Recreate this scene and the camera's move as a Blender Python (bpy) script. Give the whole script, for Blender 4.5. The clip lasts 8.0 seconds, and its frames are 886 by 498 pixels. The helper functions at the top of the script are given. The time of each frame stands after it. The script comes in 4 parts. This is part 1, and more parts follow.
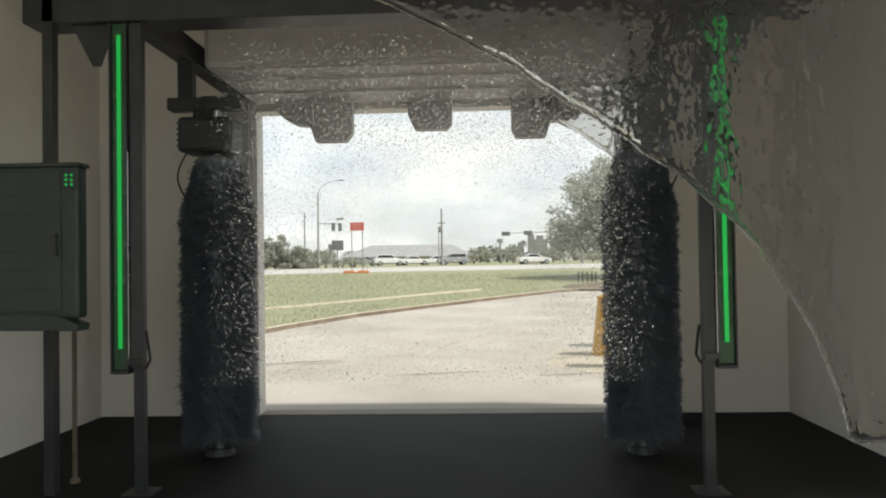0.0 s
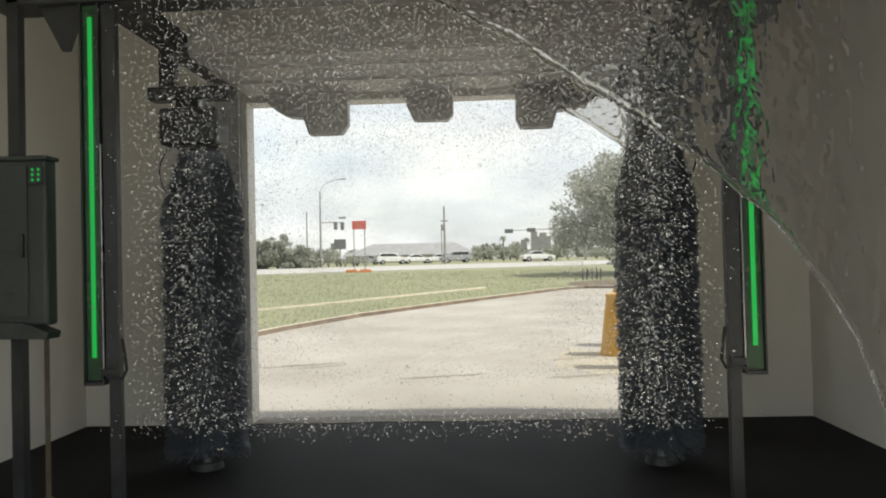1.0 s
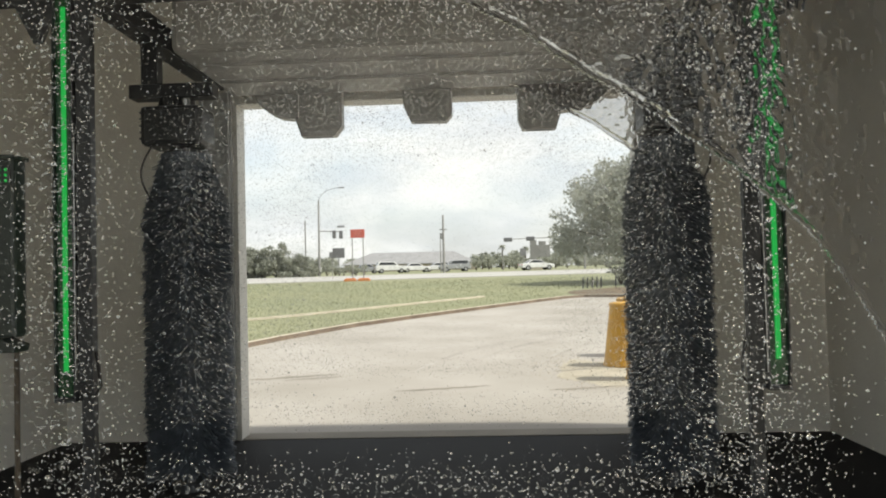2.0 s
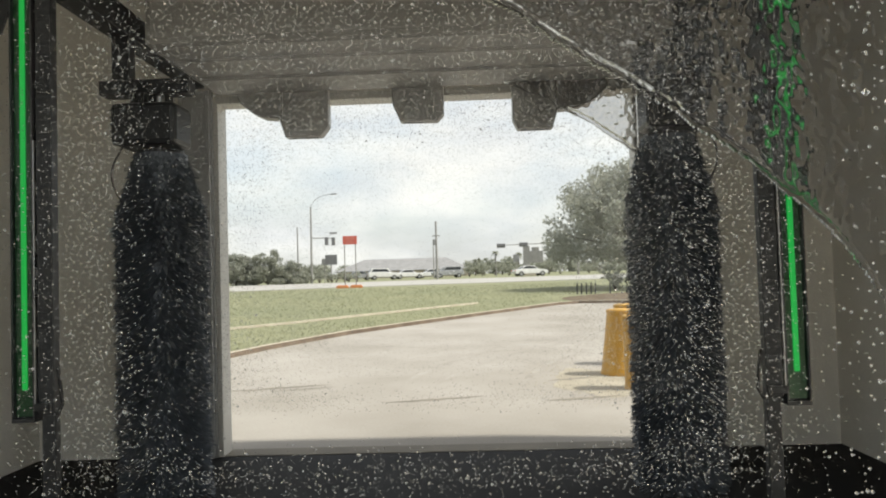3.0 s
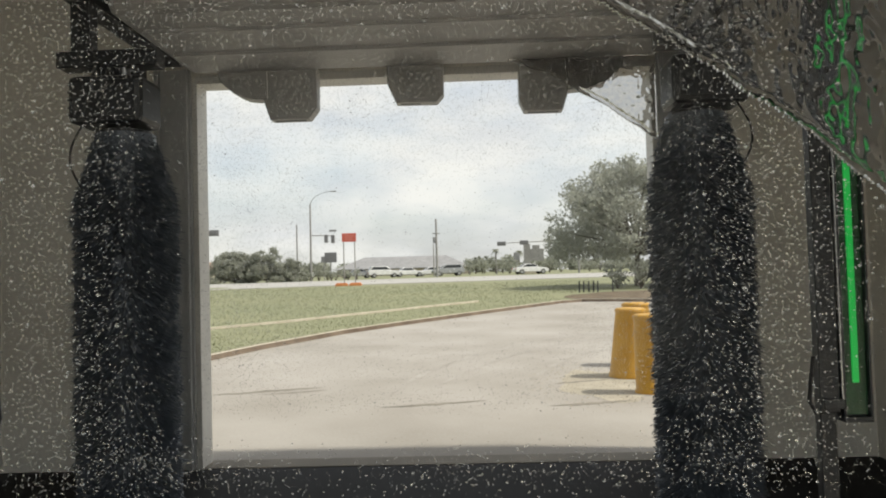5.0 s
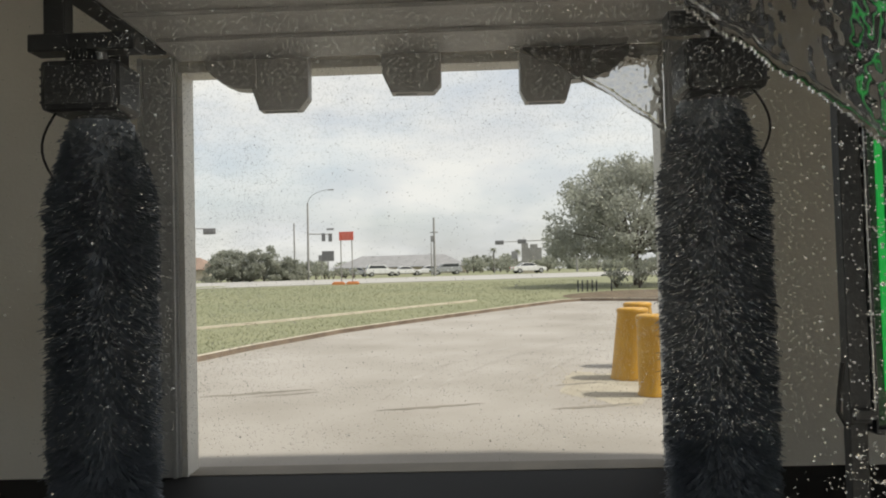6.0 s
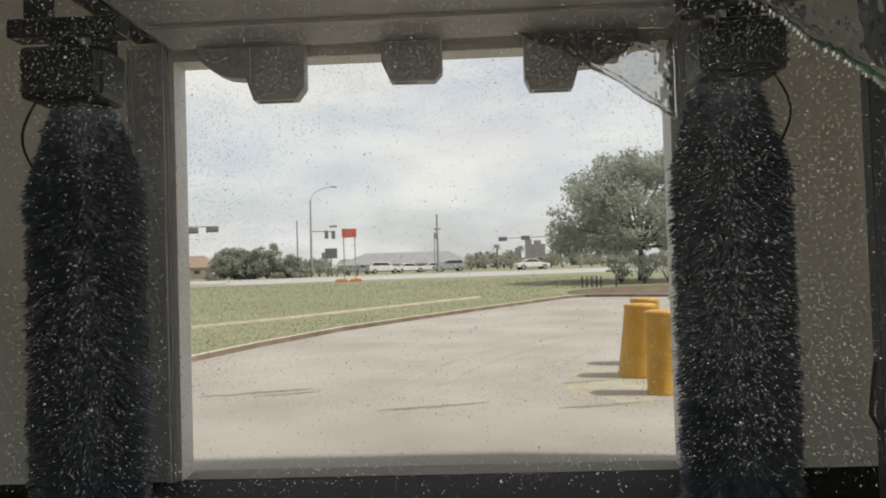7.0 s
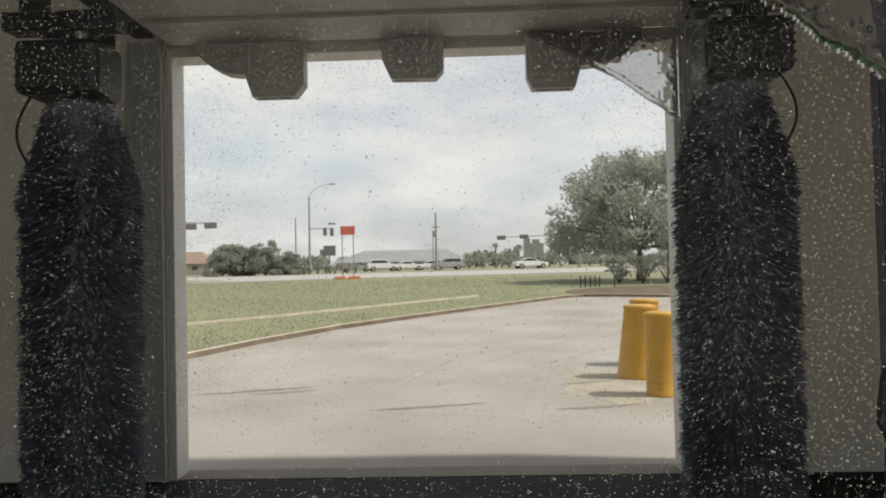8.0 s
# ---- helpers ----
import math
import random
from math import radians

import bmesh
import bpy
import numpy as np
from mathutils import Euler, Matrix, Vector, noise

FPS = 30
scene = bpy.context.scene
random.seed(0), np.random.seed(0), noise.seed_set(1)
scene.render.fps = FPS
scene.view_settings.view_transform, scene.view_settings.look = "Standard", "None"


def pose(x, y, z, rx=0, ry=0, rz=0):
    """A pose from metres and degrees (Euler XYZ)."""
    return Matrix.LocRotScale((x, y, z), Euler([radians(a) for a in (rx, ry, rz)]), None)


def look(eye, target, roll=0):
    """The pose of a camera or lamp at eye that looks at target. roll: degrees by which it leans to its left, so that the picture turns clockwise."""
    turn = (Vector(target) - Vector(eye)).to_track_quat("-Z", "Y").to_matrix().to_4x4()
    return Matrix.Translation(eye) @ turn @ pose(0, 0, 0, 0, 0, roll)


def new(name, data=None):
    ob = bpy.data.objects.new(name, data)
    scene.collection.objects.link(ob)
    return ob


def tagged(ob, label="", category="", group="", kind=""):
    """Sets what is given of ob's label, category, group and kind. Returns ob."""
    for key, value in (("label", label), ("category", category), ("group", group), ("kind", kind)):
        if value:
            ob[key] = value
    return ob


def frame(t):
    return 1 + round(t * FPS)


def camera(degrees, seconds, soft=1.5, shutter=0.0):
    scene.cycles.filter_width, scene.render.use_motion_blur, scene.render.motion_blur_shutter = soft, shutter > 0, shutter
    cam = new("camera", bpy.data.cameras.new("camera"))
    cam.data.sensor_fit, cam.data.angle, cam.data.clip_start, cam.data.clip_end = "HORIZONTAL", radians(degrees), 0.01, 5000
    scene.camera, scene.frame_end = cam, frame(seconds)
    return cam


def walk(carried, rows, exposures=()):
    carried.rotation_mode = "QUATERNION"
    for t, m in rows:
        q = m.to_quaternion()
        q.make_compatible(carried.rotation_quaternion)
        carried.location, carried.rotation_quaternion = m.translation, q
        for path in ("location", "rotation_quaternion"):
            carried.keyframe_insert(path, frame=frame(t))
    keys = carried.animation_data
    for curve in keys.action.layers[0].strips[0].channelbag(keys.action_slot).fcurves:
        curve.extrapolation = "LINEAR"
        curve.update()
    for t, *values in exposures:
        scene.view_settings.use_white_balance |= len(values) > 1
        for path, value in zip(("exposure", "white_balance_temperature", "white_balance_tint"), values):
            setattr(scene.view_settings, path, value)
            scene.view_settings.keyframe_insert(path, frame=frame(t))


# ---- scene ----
cam = camera(60.0, 8.0, soft=2.0)
PATH = [
    (0, (0.392, -7.802, 1.472), (0.306, -5.804, 1.514), -0.9),
    (0.5, (0.383, -7.58, 1.479), (0.298, -5.582, 1.517), -1.4),
    (1, (0.386, -7.391, 1.477), (0.292, -5.393, 1.514), -1.4),
    (1.5, (0.376, -7.233, 1.467), (0.28, -5.235, 1.513), -1.4),
    (3, (0.37, -6.75, 1.47), (0.298, -4.753, 1.546), -1.7),
    (3.5, (0.362, -6.618, 1.463), (0.291, -4.621, 1.538), -1.8),
    (4, (0.355, -6.486, 1.469), (0.283, -4.488, 1.54), -1.9),
    (4.5, (0.356, -6.348, 1.459), (0.28, -4.35, 1.531), -1.7),
    (6, (0.349, -5.921, 1.454), (0.282, -3.924, 1.522), -1.5),
    (6.5, (0.349, -5.828, 1.447), (0.278, -3.83, 1.514), -1.7),
    (7, (0.349, -5.706, 1.445), (0.273, -3.709, 1.505), -1.8),
    (7.5, (0.344, -5.65, 1.448), (0.272, -3.652, 1.5), -1.8),
    (8, (0.339, -5.651, 1.458), (0.267, -3.653, 1.513), -1.3),
]
walk(cam, [(t, look(eye, target, roll)) for t, eye, target, roll in PATH],
     exposures=[(0, 1.08, 6650, 5), (4.5, 0.82, 6750, 6), (8, 0.58, 6750, 7)])

# ---------------------------------------------------------------- light
world = bpy.data.worlds.new("sky")
scene.world = world
world.use_nodes = True
wn, wl = world.node_tree.nodes, world.node_tree.links
wn.clear()
sky = wn.new("ShaderNodeTexSky")
sky.sky_type = "NISHITA"
sky.sun_disc = False
SUN_ELEVATION, SUN_AZIMUTH = radians(55), radians(98)      # azimuth from +y towards +x
sky.sun_elevation, sky.sun_rotation = SUN_ELEVATION, SUN_AZIMUTH
sky.dust_density = 3.0
sky_scale = wn.new("ShaderNodeVectorMath"); sky_scale.operation = "SCALE"
sky_scale.inputs["Scale"].default_value = 0.11
wl.new(sky.outputs["Color"], sky_scale.inputs[0])
coord = wn.new("ShaderNodeTexCoord")
stretch = wn.new("ShaderNodeMapping")
stretch.inputs["Scale"].default_value = (2.2, 2.2, 5.5)
wl.new(coord.outputs["Generated"], stretch.inputs["Vector"])
cloud = wn.new("ShaderNodeTexNoise")
cloud.inputs["Scale"].default_value = 1.6
cloud.inputs["Detail"].default_value = 7
cloud.inputs["Roughness"].default_value = 0.56
wl.new(stretch.outputs["Vector"], cloud.inputs["Vector"])
cover = wn.new("ShaderNodeValToRGB")
cover.color_ramp.elements[0].position, cover.color_ramp.elements[1].position = 0.36, 0.60
cover.color_ramp.elements[0].color = (0.5, 0.5, 0.5, 1)
wl.new(cloud.outputs["Fac"], cover.inputs["Fac"])
puff = wn.new("ShaderNodeTexNoise")
puff.inputs["Scale"].default_value = 3.4
puff.inputs["Detail"].default_value = 6
wl.new(stretch.outputs["Vector"], puff.inputs["Vector"])
tone = wn.new("ShaderNodeValToRGB")
tone.color_ramp.elements[0].position, tone.color_ramp.elements[1].position = 0.36, 0.60
tone.color_ramp.elements[0].color = (0.445, 0.457, 0.482, 1)
tone.color_ramp.elements[1].color = (0.54, 0.54, 0.537, 1)
wl.new(puff.outputs["Fac"], tone.inputs["Fac"])
blend = wn.new("ShaderNodeMix"); blend.data_type = "RGBA"
wl.new(cover.outputs["Color"], blend.inputs["Factor"])
wl.new(sky_scale.outputs["Vector"], blend.inputs["A"])
wl.new(tone.outputs["Color"], blend.inputs["B"])
back = wn.new("ShaderNodeBackground")
back.inputs["Strength"].default_value = 1.0
wl.new(blend.outputs["Result"], back.inputs["Color"])
wout = wn.new("ShaderNodeOutputWorld")
wl.new(back.outputs["Background"], wout.inputs["Surface"])

sun = new("sun", bpy.data.lights.new("sun", "SUN"))
sun.data.energy, sun.data.angle, sun.data.color = 2.35, radians(2.0), (1.0, 0.95, 0.87)
toward = Vector((math.sin(SUN_AZIMUTH) * math.cos(SUN_ELEVATION), math.cos(SUN_AZIMUTH) * math.cos(SUN_ELEVATION), math.sin(SUN_ELEVATION)))
sun.matrix_world = look(tuple(toward * 60), (0, 0, 0))


# ---------------------------------------------------------------- materials
def mat(name, dark, light, rough=0.7, metal=0.0, scale=6.0, bump=0.2, fine=80.0, rough_var=0.12, stretch=(1, 1, 1), per_piece=0.0, spec=0.5):
    """Two-scale mottled surface: broad stains between two colours, a fine grain, relief and uneven gloss."""
    m = bpy.data.materials.new(name)
    m.use_nodes = True
    n, l = m.node_tree.nodes, m.node_tree.links
    p = n["Principled BSDF"]
    p.inputs["Metallic"].default_value = metal
    p.inputs["Specular IOR Level"].default_value = spec
    tc = n.new("ShaderNodeTexCoord")
    mp = n.new("ShaderNodeMapping")
    mp.inputs["Scale"].default_value = stretch
    l.new(tc.outputs["Object"], mp.inputs["Vector"])
    big = n.new("ShaderNodeTexNoise")
    big.inputs["Scale"].default_value, big.inputs["Detail"].default_value = scale, 5
    small = n.new("ShaderNodeTexNoise")
    small.inputs["Scale"].default_value, small.inputs["Detail"].default_value = fine, 3
    for q in (big, small):
        l.new(mp.outputs["Vector"], q.inputs["Vector"])
    add = n.new("ShaderNodeMath"); add.operation = "MULTIPLY_ADD"
    add.inputs[1].default_value = 0.35
    l.new(small.outputs["Fac"], add.inputs[0])
    l.new(big.outputs["Fac"], add.inputs[2])
    last = add.outputs[0]
    if per_piece:
        info = n.new("ShaderNodeObjectInfo")
        more = n.new("ShaderNodeMath"); more.operation = "MULTIPLY_ADD"
        more.inputs[1].default_value = per_piece
        l.new(info.outputs["Random"], more.inputs[0])
        l.new(last, more.inputs[2])
        last = more.outputs[0]
    ramp = n.new("ShaderNodeValToRGB")
    ramp.color_ramp.elements[0].position = 0.42
    ramp.color_ramp.elements[1].position = 0.92 + per_piece * 0.6
    ramp.color_ramp.elements[0].color = (*dark, 1)
    ramp.color_ramp.elements[1].color = (*light, 1)
    l.new(last, ramp.inputs["Fac"])
    l.new(ramp.outputs["Color"], p.inputs["Base Color"])
    rr = n.new("ShaderNodeMapRange")
    rr.inputs["To Min"].default_value, rr.inputs["To Max"].default_value = max(0.02, rough - rough_var), min(1, rough + rough_var)
    l.new(big.outputs["Fac"], rr.inputs["Value"])
    l.new(rr.outputs["Result"], p.inputs["Roughness"])
    b = n.new("ShaderNodeBump")
    b.inputs["Strength"].default_value, b.inputs["Distance"].default_value = bump, 0.004
    l.new(small.outputs["Fac"], b.inputs["Height"])
    l.new(b.outputs["Normal"], p.inputs["Normal"])
    return m


def glow(name, color, strength):
    m = bpy.data.materials.new(name)
    m.use_nodes = True
    p = m.node_tree.nodes["Principled BSDF"]
    p.inputs["Base Color"].default_value = (*[c * 0.4 for c in color], 1)
    p.inputs["Emission Color"].default_value = (*color, 1)
    p.inputs["Emission Strength"].default_value = strength
    return m


def clear(name, tint=(1, 1, 1), ior=1.45, rough=0.0):
    m = bpy.data.materials.new(name)
    m.use_nodes = True
    p = m.node_tree.nodes["Principled BSDF"]
    p.inputs["Base Color"].default_value = (*tint, 1)
    p.inputs["Transmission Weight"].default_value = 1
    p.inputs["IOR"].default_value = ior
    p.inputs["Roughness"].default_value = rough
    return m


M_WALL = mat("painted_block_wall", (0.78, 0.75, 0.685), (0.87, 0.848, 0.785), 0.6, scale=1.3, fine=40, bump=0.25)
M_CEIL = mat("white_ceiling_panel", (0.68, 0.66, 0.62), (0.80, 0.79, 0.75), 0.8, scale=1.0)
# Black chosen to stand in for the car's dark dashboard, not the floor's own colour.
M_FLOOR = mat("dashboard_black_floor", (0.008, 0.0085, 0.009), (0.022, 0.022, 0.023), 0.75, scale=1.7, fine=60, rough_var=0.12, spec=0.15)
M_JAMB = mat("pale_jamb_paint", (0.55, 0.54, 0.51), (0.72, 0.71, 0.67), 0.5, scale=3)
M_WALL_SHADE = mat("grey_wall_shade", (0.36, 0.37, 0.38), (0.48, 0.485, 0.49), 0.55, scale=3)
M_DARK = mat("dark_painted_steel", (0.014, 0.016, 0.018), (0.035, 0.038, 0.042), 0.45, scale=5)
M_GREY = mat("grey_dryer_plastic", (0.36, 0.36, 0.355), (0.50, 0.495, 0.485), 0.5, scale=4, fine=120)
M_STEEL = mat("wet_stainless_trim", (0.35, 0.36, 0.37), (0.6, 0.6, 0.6), 0.3, metal=1.0, scale=9)
M_GREEN = glow("green_led", (0.006, 0.23, 0.035), 0.72)
M_LENS = mat("dark_green_diffuser", (0.01, 0.05, 0.02), (0.02, 0.08, 0.03), 0.25)
M_BRISTLE = mat("navy_black_bristle", (0.062, 0.077, 0.098), (0.165, 0.19, 0.23), 0.45, scale=9, fine=60)
M_CABINET = mat("dark_green_grey_cabinet", (0.028, 0.038, 0.034), (0.046, 0.057, 0.052), 0.5, scale=4)
M_BAR = mat("faded_print", (0.025, 0.035, 0.031), (0.04, 0.05, 0.046), 0.6)
M_PIPE = mat("brown_pipe", (0.10, 0.08, 0.055), (0.2, 0.16, 0.12), 0.55, scale=8)
M_CONC = mat("sunlit_concrete", (0.215, 0.194, 0.163), (0.36, 0.337, 0.308), 0.85, scale=0.55, fine=45, bump=0.3, per_piece=0.12)
M_WORN = mat("tyre_polished_concrete", (0.232, 0.212, 0.182), (0.372, 0.349, 0.32), 0.8, scale=1.5, fine=30)
M_JOINT = mat("dark_concrete", (0.16, 0.145, 0.12), (0.24, 0.215, 0.18), 0.9, scale=2)
M_SAND = mat("pale_yellow_sand", (0.27, 0.242, 0.19), (0.395, 0.36, 0.29), 0.95, scale=3, fine=90, bump=0.5)
M_KERB = mat("brown_kerb_face", (0.10, 0.07, 0.05), (0.24, 0.185, 0.135), 0.85, scale=2.2, fine=40)
M_EDGE = mat("pale_concrete", (0.42, 0.37, 0.29), (0.58, 0.53, 0.44), 0.85, scale=2.2, fine=40)
M_GROUND = mat("dry_lawn_earth", (0.165, 0.177, 0.098), (0.228, 0.23, 0.133), 0.95, scale=0.22, fine=14, bump=0.6)
M_GRASS = mat("mown_grass", (0.172, 0.184, 0.10), (0.228, 0.232, 0.135), 0.8, scale=0.6, fine=6)
M_ROAD = mat("grey_road", (0.31, 0.30, 0.285), (0.40, 0.39, 0.37), 0.85, scale=0.3, fine=20)
M_MULCH = mat("brown_mulch", (0.07, 0.05, 0.03), (0.16, 0.12, 0.075), 0.95, scale=1.5, fine=20, bump=0.6)
M_YELLOW = mat("yellow_bollard_plastic", (0.42, 0.215, 0.018), (0.54, 0.30, 0.035), 0.45, scale=4, fine=60)
M_BARK = mat("grey_bark", (0.06, 0.05, 0.04), (0.13, 0.11, 0.09), 0.9, scale=5, fine=30, stretch=(3, 3, 0.6))
# Leaf colours are lifted to hold the haze of the wet glass.
M_LEAF = mat("oak_leaf", (0.32, 0.332, 0.285), (0.43, 0.44, 0.385), 0.6, scale=1.2, fine=8)
M_LEAF_FAR = mat("far_leaf", (0.27, 0.285, 0.235), (0.38, 0.39, 0.33), 0.7, scale=0.5, fine=4)
for leaf in (M_LEAF, M_LEAF_FAR):
    ln, ll = leaf.node_tree.nodes, leaf.node_tree.links
    thin = ln.new("ShaderNodeBsdfTranslucent")
    both = ln.new("ShaderNodeMixShader")
    both.inputs["Fac"].default_value = 0.54
    ramp = [q for q in ln if q.bl_idname == "ShaderNodeValToRGB"][0]
    ll.new(ramp.outputs["Color"], thin.inputs["Color"])
    ll.new(ln["Principled BSDF"].outputs["BSDF"], both.inputs[1])
    ll.new(thin.outputs["BSDF"], both.inputs[2])
    ll.new(both.outputs["Shader"], ln["Material Output"].inputs["Surface"])
# Pole and signal greys carry painted haze too, paler than the things themselves.
M_POLE = mat("hazed_pole", (0.22, 0.215, 0.21), (0.34, 0.335, 0.325), 0.7, scale=3)
M_GALV = mat("galvanised_pole", (0.22, 0.22, 0.22), (0.33, 0.33, 0.33), 0.45, metal=0.6, scale=3)
M_SIGNAL = mat("hazed_signal_housing", (0.15, 0.15, 0.155), (0.21, 0.21, 0.215), 0.5)
M_RED = mat("faded_red_board", (0.55, 0.10, 0.075), (0.68, 0.16, 0.12), 0.55, scale=3)
M_WHITE = mat("white_car_paint", (0.68, 0.68, 0.68), (0.78, 0.78, 0.78), 0.25, scale=2, bump=0.02)
M_SILVER = mat("silver_car_paint", (0.36, 0.37, 0.38), (0.45, 0.46, 0.47), 0.25, metal=0.5, scale=2, bump=0.02)
M_GLASSDK = mat("dark_car_glass", (0.02, 0.024, 0.028), (0.04, 0.045, 0.05), 0.1, bump=0.0)
M_TYRE = mat("black_tyre", (0.015, 0.015, 0.015), (0.03, 0.03, 0.03), 0.85)
M_RIM = mat("alloy_rim", (0.35, 0.35, 0.35), (0.5, 0.5, 0.5), 0.35, metal=0.8)
M_ROOF = mat("grey_shingle_roof", (0.20, 0.20, 0.205), (0.29, 0.29, 0.295), 0.85, scale=0.8, fine=6)
M_TILE = mat("orange_roof", (0.22, 0.155, 0.12), (0.29, 0.205, 0.16), 0.8, scale=1, fine=6)
M_STUCCO = mat("buff_render", (0.40, 0.35, 0.28), (0.52, 0.46, 0.38), 0.85, scale=0.6, fine=8)
M_ORANGE = mat("orange_plastic", (0.6, 0.2, 0.06), (0.72, 0.3, 0.12), 0.5)
M_PANE = clear("window_glass", (0.95, 0.97, 0.96), 1.45)
# Tint set dark so that the view through the water sheets dims.
M_FILM = clear("tinted_film_water", (0.64, 0.625, 0.60), 1.33)
M_WATER = clear("soapy_water", (0.80, 0.81, 0.82), 1.33)


# ---------------------------------------------------------------- mesh helpers
def bm_box(bm, x0, x1, y0, y1, z0, z1, bevel=0.0):
    made = bmesh.ops.create_cube(bm, size=1)
    bmesh.ops.scale(bm, vec=(abs(x1 - x0), abs(y1 - y0), abs(z1 - z0)), verts=made["verts"])
    bmesh.ops.translate(bm, vec=((x0 + x1) / 2, (y0 + y1) / 2, (z0 + z1) / 2), verts=made["verts"])
    if bevel:
        edges = {e for v in made["verts"] for e in v.link_edges}
        bmesh.ops.bevel(bm, geom=list(edges), offset=bevel, segments=2, affect="EDGES", profile=0.5)
    return bm


def bm_tube(bm, a, b, r0, r1=None, sides=12, caps=True):
    a, b = Vector(a), Vector(b)
    d = b - a
    made = bmesh.ops.create_cone(bm, cap_ends=caps, segments=sides, radius1=r0, radius2=r0 if r1 is None else r1, depth=d.length)
    m = Matrix.Translation((a + b) / 2) @ d.to_track_quat("Z", "Y").to_matrix().to_4x4()
    bmesh.ops.transform(bm, matrix=m, verts=made["verts"])
    return bm


def bm_prism(bm, outline, y0, y1, bevel=0.0):
    """An outline in x and z, given depth along y."""
    front = [bm.verts.new((x, y0, z)) for x, z in outline]
    rear = [bm.verts.new((x, y1, z)) for x, z in outline]
    n = len(outline)
    bm.faces.new(front)
    bm.faces.new(rear[::-1])
    for i in range(n):
        bm.faces.new((front[i], rear[i], rear[(i + 1) % n], front[(i + 1) % n]))
    bmesh.ops.recalc_face_normals(bm, faces=bm.faces[:])
    if bevel:
        bmesh.ops.bevel(bm, geom=bm.edges[:], offset=bevel, segments=2, affect="EDGES", profile=0.5)
    return bm


def mesh_of(name, bm, material, smooth=False):
    me = bpy.data.meshes.new(name)
    bmesh.ops.recalc_face_normals(bm, faces=bm.faces[:])
    bm.to_mesh(me)
    bm.free()
    if smooth:
        me.shade_smooth()
    me.materials.append(material)
    return me


def part(name, bm, material, parent=None, label="", smooth=False):
    ob = new(name, mesh_of(name, bm, material, smooth))
    if parent is not None:
        ob.parent = parent
    if label:
        tagged(ob, label)
    return ob


def thing(name, label, category, at=(0, 0, 0), turn=0.0, group=""):
    ob = new(name)
    x, y, z = at
    ob.matrix_basis = pose(x, y, z + up(y), 0, 0, turn)
    return tagged(ob, label, category, group)


def box(x0, x1, y0, y1, z0, z1, bevel=0.0):
    return bm_box(bmesh.new(), x0, x1, y0, y1, z0, z1, bevel)


def tube(a, b, r0, r1=None, sides=12):
    return bm_tube(bmesh.new(), a, b, r0, r1, sides)


def sweep(points, r, sides=8):
    """One bent tube through the given points."""
    bm = bmesh.new()
    rings = []
    for k, p in enumerate(points):
        d = (points[min(k + 1, len(points) - 1)] - points[max(k - 1, 0)]).normalized()
        u = d.orthogonal().normalized() if k == 0 else (u - d * u.dot(d)).normalized()
        v = d.cross(u)
        rings.append([bm.verts.new(p + (u * math.cos(math.tau * i / sides) + v * math.sin(math.tau * i / sides)) * r) for i in range(sides)])
    for a, b in zip(rings, rings[1:]):
        for i in range(sides):
            bm.faces.new((a[i], a[(i + 1) % sides], b[(i + 1) % sides], b[i]))
    bm.faces.new(rings[0][::-1])
    bm.faces.new(rings[-1])
    return bm


def flat_path(points, width, z0, z1):
    """A strip with thickness along a line of plan points, to its left-hand side."""
    bm = bmesh.new()
    pts = [Vector((x, y, 0)) for x, y in points]
    rows = []
    for i, p in enumerate(pts):
        d = (pts[min(i + 1, len(pts) - 1)] - pts[max(i - 1, 0)]).normalized()
        side = Vector((-d.y, d.x, 0)) * width
        rows.append([bm.verts.new(q) for q in (p + Vector((0, 0, z0)), p + Vector((0, 0, z1)), p + side + Vector((0, 0, z1)), p + side + Vector((0, 0, z0)))])
    for a, b in zip(rows, rows[1:]):
        for k in range(4):
            bm.faces.new((a[k], a[(k + 1) % 4], b[(k + 1) % 4], b[k]))
    bm.faces.new(rows[0]); bm.faces.new(rows[-1][::-1])
    return bm


def up(y):
    """Height of the ground outside, which rises gently away from the bay."""
    return 0.0 if y < 0 else 0.0205 * y if y < 50 else 1.025 + 0.008 * (min(y, 260) - 50)


def drape(ob):
    for v in ob.data.vertices:
        v.co.z += up(v.co.y)
    return ob


def structure(name, bm, material, label, smooth=False):
    return tagged(part(name, bm, material, None, "", smooth), label, name.split("_")[0], kind="structure")


# ---------------------------------------------------------------- wash bay
HALF, BACK, TOP = 3.4, -8.4, 4.2          # half width, rear end, ceiling
DOOR, LINTEL = 1.80, 3.05                  # half width and height of the openings


def end_wall(name, y0, y1, half, head, label):
    bm = bmesh.new()
    bm_box(bm, -HALF - 0.2, -half, y0, y1, 0, TOP)
    bm_box(bm, half, HALF + 0.2, y0, y1, 0, TOP)
    bm_box(bm, -half, half, y0, y1, head, TOP)
    return structure(name, bm, M_WALL, label)


end_wall("wall_north", -0.2, 0.0, DOOR, LINTEL, "beige painted block wall with the exit opening")
# Unseen rear end, set close and opened wide to brighten the interior.
end_wall("wall_south", BACK - 0.2, BACK, 3.25, 4.1, "beige painted block wall, its entrance opening widened for light")
# Unseen side openings, added and sized to let more daylight into the bay.
FILL_WINDOWS = {-1: ((-8.2, -6.9), (-6.75, -5.3)), 1: ((-8.2, -6.6), (-6.45, -4.55), (-4.4, -3.4))}
